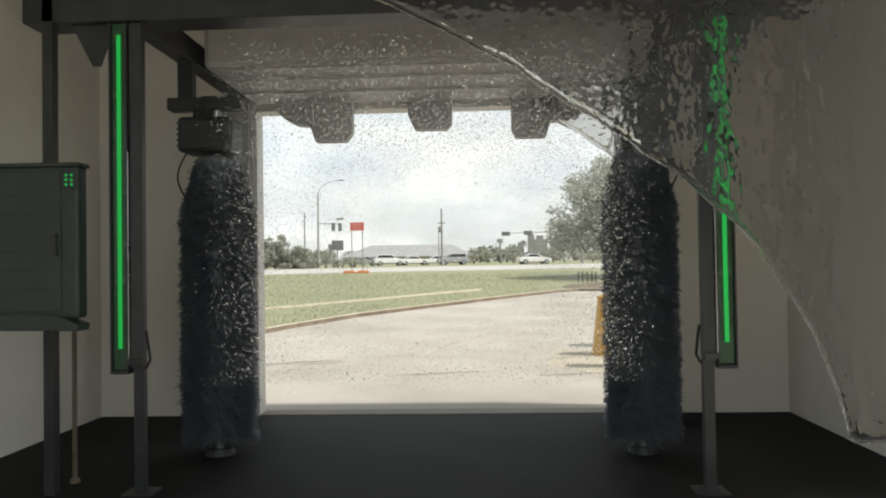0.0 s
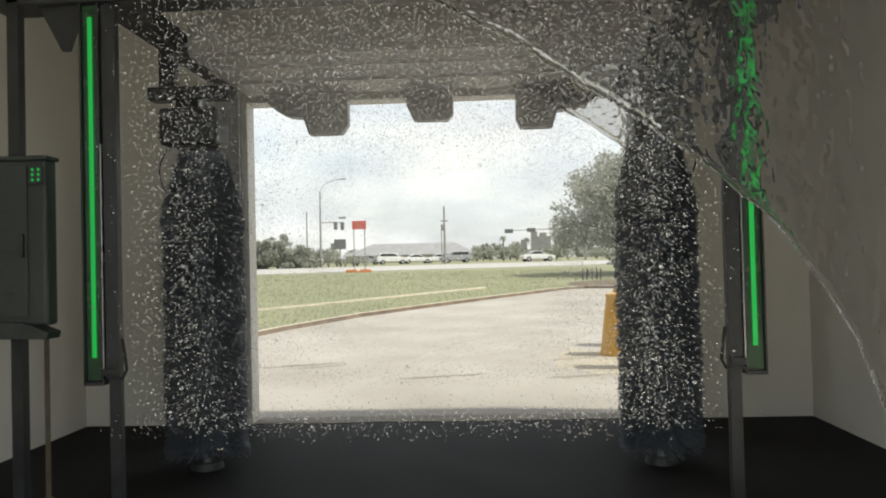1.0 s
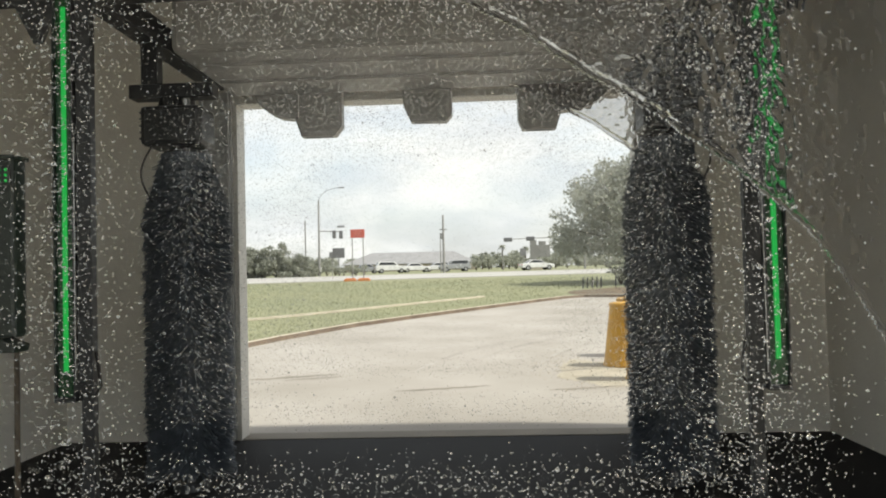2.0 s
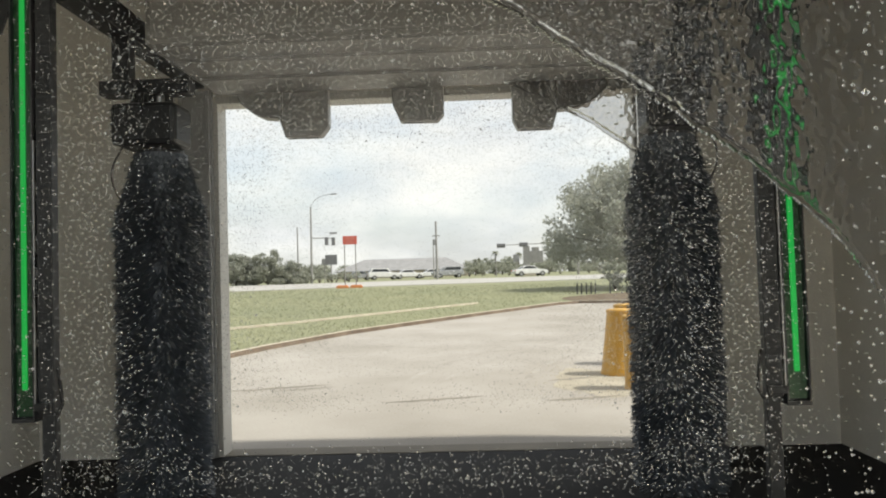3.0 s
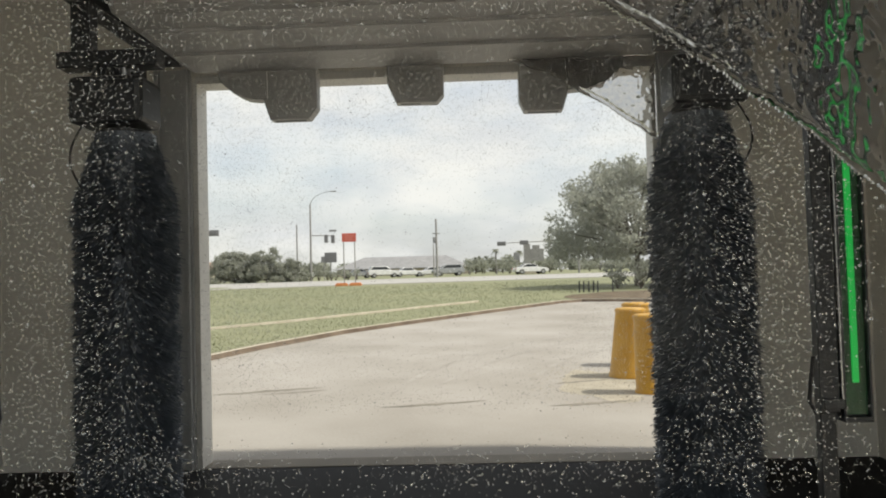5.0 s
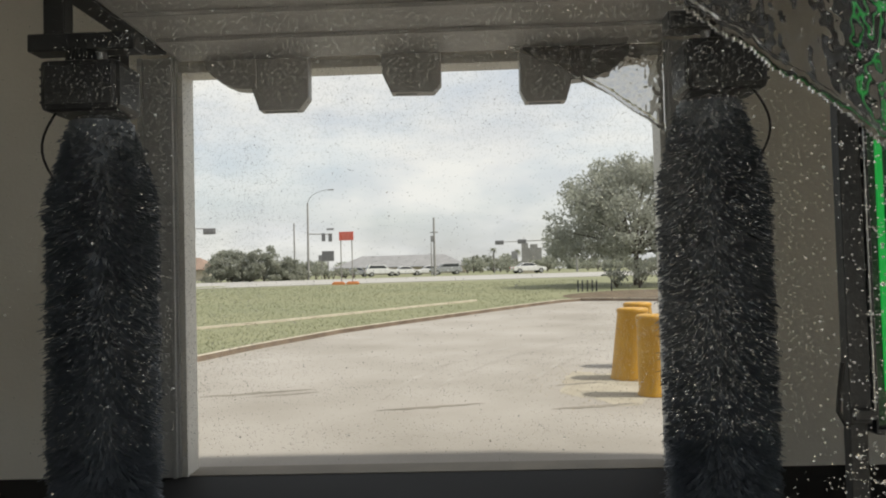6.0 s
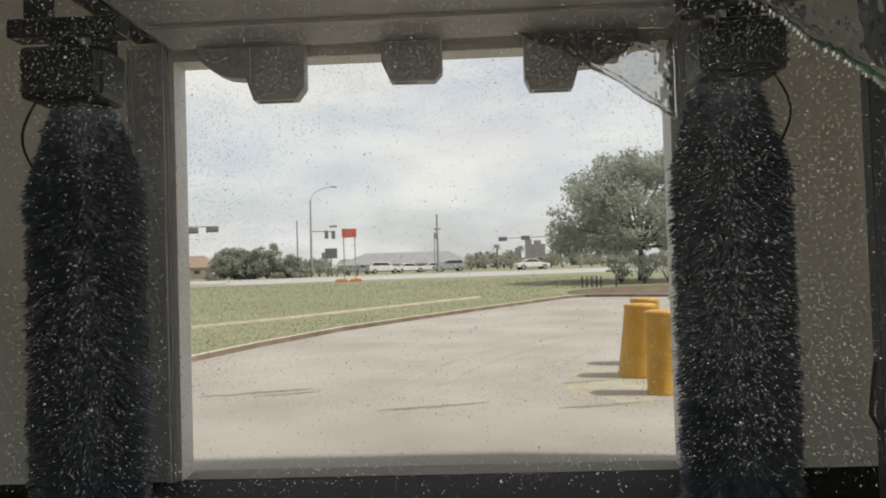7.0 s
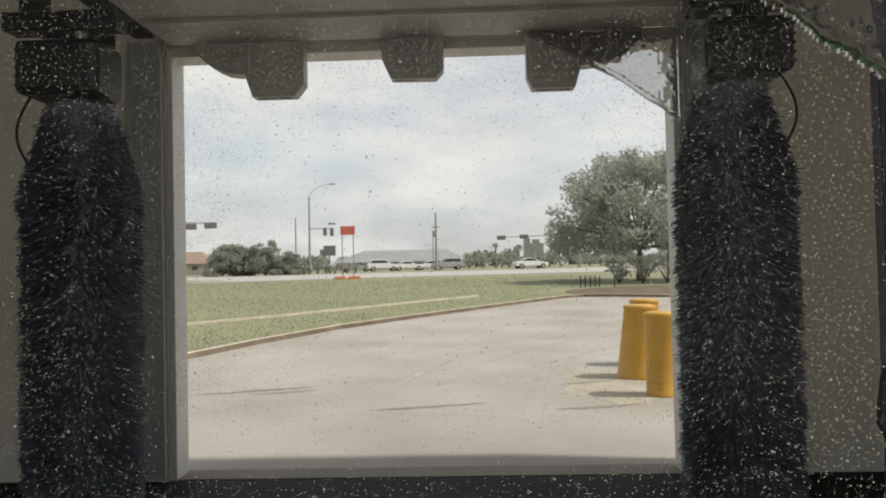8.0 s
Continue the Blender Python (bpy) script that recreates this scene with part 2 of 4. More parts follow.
GLAZING = {-1: (0.9, 3.3), 1: (0.3, 4.05)}      # sill and head, west and east


def side_wall(name, x0, x1, label):
    bm = bmesh.new()
    side = 1 if x0 > 0 else -1
    sill, head = GLAZING[side]
    bm_box(bm, x0, x1, BACK, -0.2, 0, sill)
    bm_box(bm, x0, x1, BACK, -0.2, head, TOP)
    edges = [BACK] + [v for w in FILL_WINDOWS[side] for v in w] + [-0.2]
    for y0, y1 in zip(edges[::2], edges[1::2]):
        bm_box(bm, x0, x1, y0, y1, sill, head)
    return structure(name, bm, M_WALL, label)


side_wall("wall_west", -HALF - 0.2, -HALF, "beige painted block side wall of the wash bay")
side_wall("wall_east", HALF, HALF + 0.2, "beige painted block side wall of the wash bay")
number = 0
for cx in (-HALF - 0.1, HALF + 0.1):
    sill, head = GLAZING[1 if cx > 0 else -1]
    for y0, y1 in FILL_WINDOWS[1 if cx > 0 else -1]:
        number += 1
        bm = bmesh.new()
        for v0, v1, z0, z1 in ((y0, y1, sill, sill + 0.05), (y0, y1, head - 0.05, head), (y0, y0 + 0.05, sill + 0.05, head - 0.05), (y1 - 0.05, y1, sill + 0.05, head - 0.05)):
            bm_box(bm, cx - 0.03, cx + 0.03, v0, v1, z0, z1)
        win = structure(f"window_{number}", bm, M_JAMB, "pale metal framed window in the side wall of the bay")
        pane = part("pane", box(cx - 0.004, cx + 0.004, y0 + 0.05, y1 - 0.05, sill + 0.05, head - 0.05), M_PANE, win)
        pane.visible_shadow = False
structure("ceiling", box(-HALF - 0.2, HALF + 0.2, BACK - 0.2, 0, TOP, TOP + 0.2), M_CEIL, "white painted ceiling of the wash bay")
# Rear floor lies out of view, made pale to bounce light onto the walls.
structure("floor", box(-HALF, HALF, BACK, -4.2, -0.1, 0.0), M_EDGE, "pale rear floor of the bay, out of view, to bounce light")
# Front floor blackened where the dashboard would cover the view.
structure("floor_drain", box(-HALF, HALF, -4.2, -0.2, -0.1, 0.0), M_FLOOR, "floor at the bay exit, blackened in place of the car's dashboard")
for side, name in ((-1, "trim_west"), (1, "trim_east")):
    structure(name, box(side * (DOOR - 0.012), side * (DOOR + 0.03), -0.215, 0.012, 0.0, LINTEL), M_JAMB, "pale painted metal jamb of the exit opening")
# Added grey strips paint the dark band of wall next to each jamb.
for side, name in ((-1, "trim_rail_west"), (1, "trim_rail_east")):
    a, b = sorted((side * (DOOR + 0.032), side * (DOOR + 0.33)))
    shade_strip = bm_box(bmesh.new(), a, b, -0.235, -0.2, 0.0, LINTEL + 0.1, 0.004)
    for x in (a + 0.02, b - 0.05):
        bm_box(shade_strip, x, x + 0.03, -0.262, -0.236, 0.0, LINTEL + 0.1, 0.003)
    structure(name, shade_strip, M_WALL_SHADE, "grey strip added beside the exit for the darkness on the wall")
structure("trim_lintel", box(-DOOR, DOOR, -0.215, 0.012, LINTEL - 0.012, LINTEL + 0.05), M_JAMB, "pale painted metal head of the exit opening")
structure("threshold", box(-DOOR, DOOR, -0.2, 0.06, -0.1, 0.006), M_JOINT, "worn concrete threshold of the exit")


# ---------------------------------------------------------------- outside
def ground_sheet():
    bm = bmesh.new()
    rows = []
    for y in (0.0, 10, 25, 50, 90, 160, 260, 1500):
        rows.append([bm.verts.new((x, y, -0.03)) for x in (-900, -60, -20, 20, 60, 900)])
    for r, q in zip(rows, rows[1:]):
        for k in range(5):
            bm.faces.new((r[k], r[k + 1], q[k + 1], q[k]))
    return bm


drape(structure("ground", ground_sheet(), M_GROUND, "dry green lawn reaching to the horizon"))
for side, name in ((-1, "ground_west"), (1, "ground_east")):
    structure(name, box(side * (HALF + 0.2), side * 900, BACK - 0.2, 0.0, -0.5, -0.03), M_CONC, "pale concrete apron beside the bay")
structure("ground_rear", box(-900, 900, -900, BACK - 0.2, -0.5, -0.03), M_CONC, "pale concrete apron behind the bay")
KERB = [(-4.75, 3.95), (-4.18, 6.58), (-3.65, 8.3), (-2.54, 11.05), (-1.4, 12.98), (0.63, 16.2), (2.3, 18.75), (3.4, 20.4), (4.2, 21.0), (5.2, 20.7), (7.0, 19.6), (10.0, 18.8), (16.0, 18.0)]


def drive_sheet():
    bm = bmesh.new()
    outline = [(-7.0, 0.06), (-5.7, 1.6)] + KERB + [(16.0, 0.06)]
    top = [bm.verts.new((x, y, -0.006)) for x, y in outline]
    low = [bm.verts.new((x, y, -0.2)) for x, y in outline]
    bm.faces.new(top)
    for i in range(len(top)):
        bm.faces.new((top[i], low[i], low[(i + 1) % len(top)], top[(i + 1) % len(top)]))
    return bm


drape(structure("driveway", drive_sheet(), M_CONC, "pale sunlit concrete driveway with faint stains"))
# Kerb has a dark brown body and a thin paler strip on top.
drape(structure("kerb", flat_path([(-5.7, 1.6)] + KERB, 0.16, -0.1, 0.085), M_KERB, "brown-faced concrete kerb between driveway and lawn"))
drape(structure("kerb_top", flat_path([(-5.7, 1.6)] + KERB, 0.10, 0.085, 0.091), M_EDGE, "pale top of the concrete kerb"))
ROAD_A, ROAD_D = Vector((-19.2, 46.7)), Vector((0.962, 0.273))
drape(structure("road", flat_path([tuple(ROAD_A + ROAD_D * k) for k in range(-120, 121, 6)], 34, -0.05, 0.0), M_ROAD, "wide pale grey road beyond the lawn"))


# ---------------------------------------------------------------- lawn and drive details
drape(structure("lawn_edging", flat_path([(-8.2, 11.2), (-6.66, 13.06), (-4.89, 15.13), (-2.18, 19.04), (0.6, 23.0)], 0.08, -0.05, 0.035), M_EDGE, "thin pale concrete edging strip across the lawn"))


def grass_tufts(count, seed):
    """Loose blades over the lawn beyond the kerb, thinning with distance."""
    rng = np.random.default_rng(seed)
    verts, faces = [], []
    while len(faces) < count:
        t = rng.random()
        y = 4.0 + 42.0 * t ** 1.7
        x = rng.uniform(-0.42, 0.16) * (y + 8)
        edge = np.interp(y, [p[1] for p in KERB[:9]], [p[0] for p in KERB[:9]])
        if y < 21.0 and x > edge - 0.2:
            continue
        if y >= 20.5 and 3.7 < x and y < 28.5:
            continue
        h = rng.uniform(0.018, 0.042) * (1 + y * 0.02)
        a = rng.uniform(0, math.tau)
        w = h * 0.22
        dx, dy = math.cos(a) * w, math.sin(a) * w
        lx, ly = rng.normal(0, h * 0.35, 2)
        n = len(verts)
        verts += [(x - dx, y - dy, -0.035), (x + dx, y + dy, -0.035), (x + lx, y + ly, -0.03 + h)]
        faces.append((n, n + 1, n + 2))
    me = bpy.data.meshes.new("grass")
    me.from_pydata(verts, [], faces)
    me.materials.append(M_GRASS)
    return tagged(drape(new("grass", me)), "short dry mown grass of the lawn", "grass", kind="stuff")


grass_tufts(28000, 4)


def damp_streak(x0, y0, x1, y1, width, seed):
    """A ragged thin dark strip, pointed at both ends."""
    rng = np.random.default_rng(seed)
    bm = bmesh.new()
    a, b = Vector((x0, y0, -0.003)), Vector((x1, y1, -0.003))
    side = Vector((-(b - a).y, (b - a).x, 0)).normalized()
    up, down = [], []
    for k in range(25):
        f = k / 24
        w = width * math.sin(math.pi * f) ** 0.7
        c = a.lerp(b, f) + side * width * 0.3 * noise.noise(Vector((f * 5, seed, 0)))
        up.append(bm.verts.new(c + side * w * rng.uniform(0.3, 0.7)))
        down.append(bm.verts.new(c - side * w * rng.uniform(0.3, 0.7)))
    for k in range(24):
        bm.faces.new((down[k], down[k + 1], up[k + 1], up[k]))
    return tagged(drape(part("damp_streak", bm, M_JOINT)), "dark streak on the pale concrete drive, some painted as cast shadows", "stain", "damp streaks")


damp_streak(-2.95, 3.25, -1.6, 3.68, 0.14, 1)
damp_streak(-2.3, 3.2, -1.5, 3.45, 0.08, 2)
# The next two paint the shadows cast to the left of the bollards.
damp_streak(1.15, 2.1, 2.1, 2.32, 0.11, 3)
damp_streak(1.35, 3.55, 2.05, 3.78, 0.10, 4)
damp_streak(-0.7, 2.2, 0.5, 2.5, 0.10, 5)


def tyre_mark(cx, cy, radius, a0, a1, width):
    """A pale worn arc left by tyres on the drive."""
    bm = bmesh.new()
    inner, outer = [], []
    for k in range(37):
        a = radians(a0 + (a1 - a0) * k / 36)
        w = width * (0.7 + 0.5 * noise.noise(Vector((k * 0.35, cx, 0)))) * min(1, k / 6, (36 - k) / 6 + 0.01)
        for row, r in ((inner, radius - w), (outer, radius + w)):
            row.append(bm.verts.new((cx + r * math.cos(a), cy + r * math.sin(a), -0.0035)))
    for k in range(36):
        bm.faces.new((inner[k], inner[k + 1], outer[k + 1], outer[k]))
    return tagged(drape(part("tyre_mark", bm, M_WORN)), "pale worn tyre mark curving over the drive", "stain", "tyre marks")


tyre_mark(9.5, 2.0, 8.6, 112, 176, 0.07)
tyre_mark(9.5, 2.0, 10.2, 115, 176, 0.07)
tyre_mark(11.0, 1.0, 11.4, 118, 170, 0.06)

def sand_patch(cx, cy, rx, ry, seed):
    """A thin ragged spill of sand with loose crumbs round it."""
    rng = np.random.default_rng(seed)
    bm = bmesh.new()
    ring = []
    for k in range(48):
        a = math.tau * k / 48
        r = 1 + 0.35 * noise.noise(Vector((math.cos(a) * 1.6, math.sin(a) * 1.6, seed))) + rng.uniform(-0.06, 0.06)
        ring.append(bm.verts.new((cx + rx * r * math.cos(a), cy + ry * r * math.sin(a), -0.0045)))
    bm.faces.new(ring)
    for k in range(260):
        a, f = rng.uniform(0, math.tau), rng.uniform(0.7, 1.7)
        q, w = Vector((cx + rx * f * math.cos(a), cy + ry * f * math.sin(a), -0.006)), rng.uniform(0.006, 0.018)
        base = [bm.verts.new(q + Vector((w * math.cos(t), w * math.sin(t), 0))) for t in (0.3, 2.4, 4.5)]
        tip = bm.verts.new(q + Vector((0, 0, w * 0.7)))
        for m in range(3):
            bm.faces.new((base[m], base[(m + 1) % 3], tip))
    return tagged(drape(part("sand_patch", bm, M_SAND)), "pale yellow sand spilled round the bollards", "sand", kind="stuff")


sand_patch(1.95, 3.5, 0.55, 1.1, 21)

bed = bmesh.new()
bmesh.ops.create_circle(bed, cap_ends=True, segments=28, radius=1)
for v in bed.verts:
    r = 1 + 0.12 * noise.noise(v.co * 3)
    v.co = Vector((9.6 + v.co.x * r * 5.6, 24.4 + v.co.y * r * 4.6, -0.012))
drape(structure("mulch_bed", bed, M_MULCH, "brown mulch bed round the tree beside the drive"))


# ---------------------------------------------------------------- wash gantry
gantry = thing("wash_gantry", "dark steel wash gantry with an overhead grey dryer", "car wash")
for s in (-1, 1):
    mid = 1.862 if s > 0 else -1.838
    part("post", box(mid - 0.036, mid + 0.036, -2.83, -2.775, 0.0, 3.12, 0.006), M_DARK, gantry)
    part("post_cover", box(mid - 0.042, mid + 0.042, -2.852, -2.832, 0.83, 3.1, 0.004), M_DARK, gantry)
    part("foot_plate", box(mid - 0.1, mid + 0.1, -2.90, -2.70, 0.0, 0.014, 0.003), M_DARK, gantry)
    part("rear_post", box(s * 2.03, s * 2.17, -0.72, -0.58, 0.0, 3.1, 0.006), M_DARK, gantry)
    part("top_rail", box(s * 1.85, s * 2.0, -2.74, -0.35, 3.14, 3.32, 0.006), M_DARK, gantry)
    gusset = bm_prism(bmesh.new(), [(s * 1.99, 3.13), (s * 2.30, 3.13), (s * 2.15, 2.84), (s * 2.10, 2.84)], -2.80, -2.78)
    part("gusset", gusset, M_DARK, gantry)
    part("brush_arm", box(s * 1.45, s * 2.05, -1.82, -1.68, 2.74, 2.84, 0.008), M_DARK, gantry)
    part("brush_hanger", box(s * 1.85, s * 1.97, -1.80, -1.70, 2.84, 3.16, 0.006), M_DARK, gantry)
part("front_beam", box(-2.6, 2.6, -2.86, -2.6, 3.12, 3.5, 0.01), M_DARK, gantry)
body = part("dryer_body", box(-1.78, 1.78, -1.75, -0.32, 3.08, 3.7, 0.05), M_GREY, gantry, "grey plastic dryer body")
for y in (-1.4, -0.9):
    part("rib", box(-1.7, 1.7, y - 0.02, y + 0.02, 3.055, 3.085, 0.006), M_GREY, body)
NOZZLES = (
    [(-1.215, 3.1), (-1.215, 2.853), (-1.165, 2.70), (-0.862, 2.70), (-0.797, 2.785), (-0.795, 3.1)],
    [(-0.255, 3.1), (-0.25, 2.94), (-0.188, 2.80), (0.125, 2.795), (0.18, 2.855), (0.182, 3.1)],
    [(0.757, 3.1), (0.755, 2.79), (0.795, 2.70), (1.088, 2.70), (1.133, 2.845), (1.135, 3.1)],
)
FAN_SHELLS = (
    [(-1.18, 3.1), (-1.18, 2.862), (-1.27, 2.862), (-1.345, 2.872), (-1.42, 2.905), (-1.49, 2.952), (-1.548, 3.01), (-1.58, 3.1)],
    [(1.12, 3.1), (1.12, 2.848), (1.24, 2.858), (1.33, 2.872), (1.41, 2.905), (1.48, 2.952), (1.54, 3.01), (1.575, 3.1)],
)
for shape in NOZZLES:
    n = part("nozzle", bm_prism(bmesh.new(), shape, -0.36, -0.23, 0.008), M_GREY, gantry, "tapered grey air nozzle")
    part("slot", box(shape[2][0] + 0.03, shape[3][0] - 0.03, -0.32, -0.27, shape[2][1] - 0.003, shape[2][1] + 0.01), M_DARK, n)
for shape in FAN_SHELLS:
    part("fan_shell", bm_prism(bmesh.new(), shape, -0.37, -0.225, 0.006), M_GREY, gantry, "round grey fan housing")


def light_bar(x):
    bar = thing("light_bar", "dark upright channel with a glowing green light strip", "light bar", (x, -2.83, 0), group="light bars")
    bm = bmesh.new()
    bm_box(bm, -0.061, 0.061, 0.0, 0.05, 0.81, 3.11, 0.004)
    bm_box(bm, -0.061, -0.050, -0.035, 0.0, 0.81, 3.11, 0.003)
    bm_box(bm, 0.050, 0.061, -0.035, 0.0, 0.81, 3.11, 0.003)
    housing = part("housing", bm, M_DARK, bar)
    part("end_cap", box(-0.061, 0.061, -0.036, 0.05, 0.79, 0.812, 0.003), M_DARK, housing)
    part("diffuser", box(-0.048, 0.048, -0.012, 0.0, 0.82, 3.10, 0.002), M_LENS, bar, "dark translucent cover")
    part("strip", box(-0.014, 0.014, -0.020, -0.011, 0.955, 3.03, 0.003), M_GREEN, bar, "lit green strip")
    edge = -1 if x > 0 else 1
    part("edge_trim", box(edge * 0.0625, edge * 0.068, -0.037, 0.0, 0.85, 2.25), M_STEEL, bar, "thin bright metal edge")
    bracket = part("bracket", box(edge * 0.062, edge * 0.15, -0.052, -0.03, 0.85, 0.89, 0.003), M_DARK, bar)
    pts = [Vector((edge * 0.17, -0.01, 1.07)), Vector((edge * 0.185, -0.01, 0.97)), Vector((edge * 0.195, -0.01, 0.88)), Vector((edge * 0.17, -0.01, 0.83)), Vector((edge * 0.12, -0.01, 0.84))]
    part("hose", sweep(pts, 0.010), M_TYRE, bar, "black hose")
    return bar


light_bar(-1.952)
light_bar(1.975)


def bristle_mesh(seed):
    """Bristles in rings round the shaft, drooping a little towards their tips."""
    rng = np.random.default_rng(seed)
    verts, faces = [], []
    z = 0.16
    while z < 2.35:
        shrink = min(1.0, 0.62 + (2.35 - z) * 1.0)
        for k in range(150):
            a = rng.uniform(0, math.tau)
            tuft = noise.noise(Vector((math.cos(a) * 3.2, math.sin(a) * 3.2, z * 11 + seed)))
            r0, r1 = 0.05, (0.290 + 0.030 * tuft + rng.normal(0, 0.006)) * shrink
            if rng.random() < 0.04:
                r1 += rng.uniform(0.0, 0.035)
            zz = z + rng.uniform(-0.012, 0.012)
            drop = rng.uniform(0.015, 0.06) + max(0.0, tuft) * 0.09
            b = a + rng.normal(0, 0.05)
            mid = (math.cos(a) * (r0 + r1) / 2, math.sin(a) * (r0 + r1) / 2, zz - drop * 0.2)
            tip = (math.cos(b) * r1, math.sin(b) * r1, zz - drop)
            w = rng.uniform(0.0024, 0.0044)
            px, py = -math.sin(a) * w, math.cos(a) * w
            n = len(verts)
            verts += [(math.cos(a) * r0, math.sin(a) * r0, zz), (mid[0] - px, mid[1] - py, mid[2]), (mid[0] + px, mid[1] + py, mid[2]), (mid[0], mid[1], mid[2] - w * 1.4),
                      (tip[0] - px * 0.8, tip[1] - py * 0.8, tip[2]), (tip[0] + px * 0.8, tip[1] + py * 0.8, tip[2]), (tip[0], tip[1], tip[2] - w)]
            faces += [(n + 1, n + 2, n + 5, n + 4), (n + 2, n + 3, n + 6, n + 5), (n + 3, n + 1, n + 4, n + 6), (n + 4, n + 5, n + 6), (n, n + 2, n + 1), (n, n + 3, n + 2), (n, n + 1, n + 3)]
        z += 0.022
    me = bpy.data.meshes.new("bristles")
    me.from_pydata(verts, [], faces)
    me.materials.append(M_BRISTLE)
    return me


def side_brush(x, seed):
    s = 1 if x > 0 else -1
    brush = thing("side_brush", "tall navy-black bristle brush, wet, standing upright", "brush", (x, -1.75, 0), group="side brushes")
    part("shaft", tube((0, 0, 0.02), (0, 0, 2.76), 0.03, sides=20), M_STEEL, brush)
    part("core", tube((0, 0, 0.14), (0, 0, 2.34), 0.19, 0.17, 40), M_BRISTLE, brush)
    tagged(new("bristles", bristle_mesh(seed)), "stiff wet navy-black bristles", kind="stuff").parent = brush
    part("base_disc", tube((0, 0, 0.0), (0, 0, 0.05), 0.12, 0.11, 24), M_DARK, brush)
    part("top_disc", tube((0, 0, 2.34), (0, 0, 2.36), 0.15, 0.15, 28), M_DARK, brush)
    motor = part("motor", box(-0.16 * 1.0 if s > 0 else -0.27, 0.27 if s > 0 else 0.16, -0.16, 0.16, 2.39, 2.67, 0.035), M_DARK, brush, "dark motor housing")
    part("motor_cap", tube((s * 0.1, 0, 2.67), (s * 0.1, 0, 2.75), 0.10, 0.08, 20), M_DARK, motor)
    for k in range(5):
        zz = 2.44 + k * 0.045
        part("cooling_fin", box(s * 0.268, s * 0.285, -0.12, 0.12, zz, zz + 0.012), M_DARK, motor)
    pts = [Vector((s * (0.20 + 0.085 * math.sin(math.pi * k / 9)), -0.10, 2.40 - 0.40 * k / 9)) for k in range(10)]
    part("cable", sweep(pts, 0.007), M_TYRE, brush, "thin black cable")
    return brush


side_brush(-1.668, 11)
side_brush(1.668, 12)


# ---------------------------------------------------------------- cabinet and pipes beside the lane
cabinet = thing("control_cabinet", "dark green-grey control cabinet on a post with a green dot display", "cabinet", (-2.473, -2.96, 0))
cbody = part("body", box(-0.38, 0.335, -0.06, 0.06, 1.17, 2.15, 0.02), M_CABINET, cabinet)
part("top_lip", box(-0.40, 0.35, -0.085, 0.065, 2.14, 2.165, 0.008), M_CABINET, cbody)
lip = bm_prism(bmesh.new(), [(-0.39, 1.18), (-0.36, 1.12), (-0.3, 1.10), (0.34, 1.09), (0.35, 1.13), (0.2, 1.19), (-0.1, 1.205)], -0.085, 0.06, 0.006)
part("base_lip", lip, M_CABINET, cbody)
door = part("door", box(-0.35, 0.225, -0.072, -0.060, 1.22, 2.11, 0.004), M_CABINET, cabinet, "dark cabinet door")
part("handle", box(0.19, 0.21, -0.095, -0.072, 1.57, 1.71, 0.006), M_DARK, door)
for zz in (1.30, 1.99):
    part("hinge", tube((-0.355, -0.072, zz), (-0.355, -0.072, zz + 0.07), 0.011, sides=10), M_DARK, door)
for k, (zz, w) in enumerate(((1.95, 0.30), (1.83, 0.46), (1.71, 0.42), (1.59, 0.48), (1.47, 0.36), (1.35, 0.44))):
    part("printed_bar", box(-0.30, -0.30 + w, -0.0745, -0.0715, zz, zz + 0.022), M_BAR, door)
display = part("display", box(0.235, 0.325, -0.080, -0.070, 1.995, 2.105, 0.003), M_DARK, cabinet, "small black display window")
for i in range(2):
    for j in range(3):
        dot = bmesh.new()
        bmesh.ops.create_uvsphere(dot, u_segments=10, v_segments=6, radius=0.0085)
        bmesh.ops.translate(dot, vec=(0.266 + i * 0.036, -0.081, 2.022 + j * 0.030), verts=dot.verts)
        part("dot", dot, M_GREEN, display, "lit green dot")
part("post", box(0.01, 0.08, 0.10, 0.17, 0.0, 4.2), M_DARK, cabinet, "dark square steel post")
pipe = thing("wall_pipe", "brown upright pipe beside the bay wall", "pipe", (-2.42, -2.55, 0))
part("tube", tube((0, 0, 0.0), (0, 0, 1.1), 0.016), M_PIPE, pipe)
part("collar", tube((0, 0, 0.0), (0, 0, 0.03), 0.035, 0.03, 16), M_PIPE, pipe)


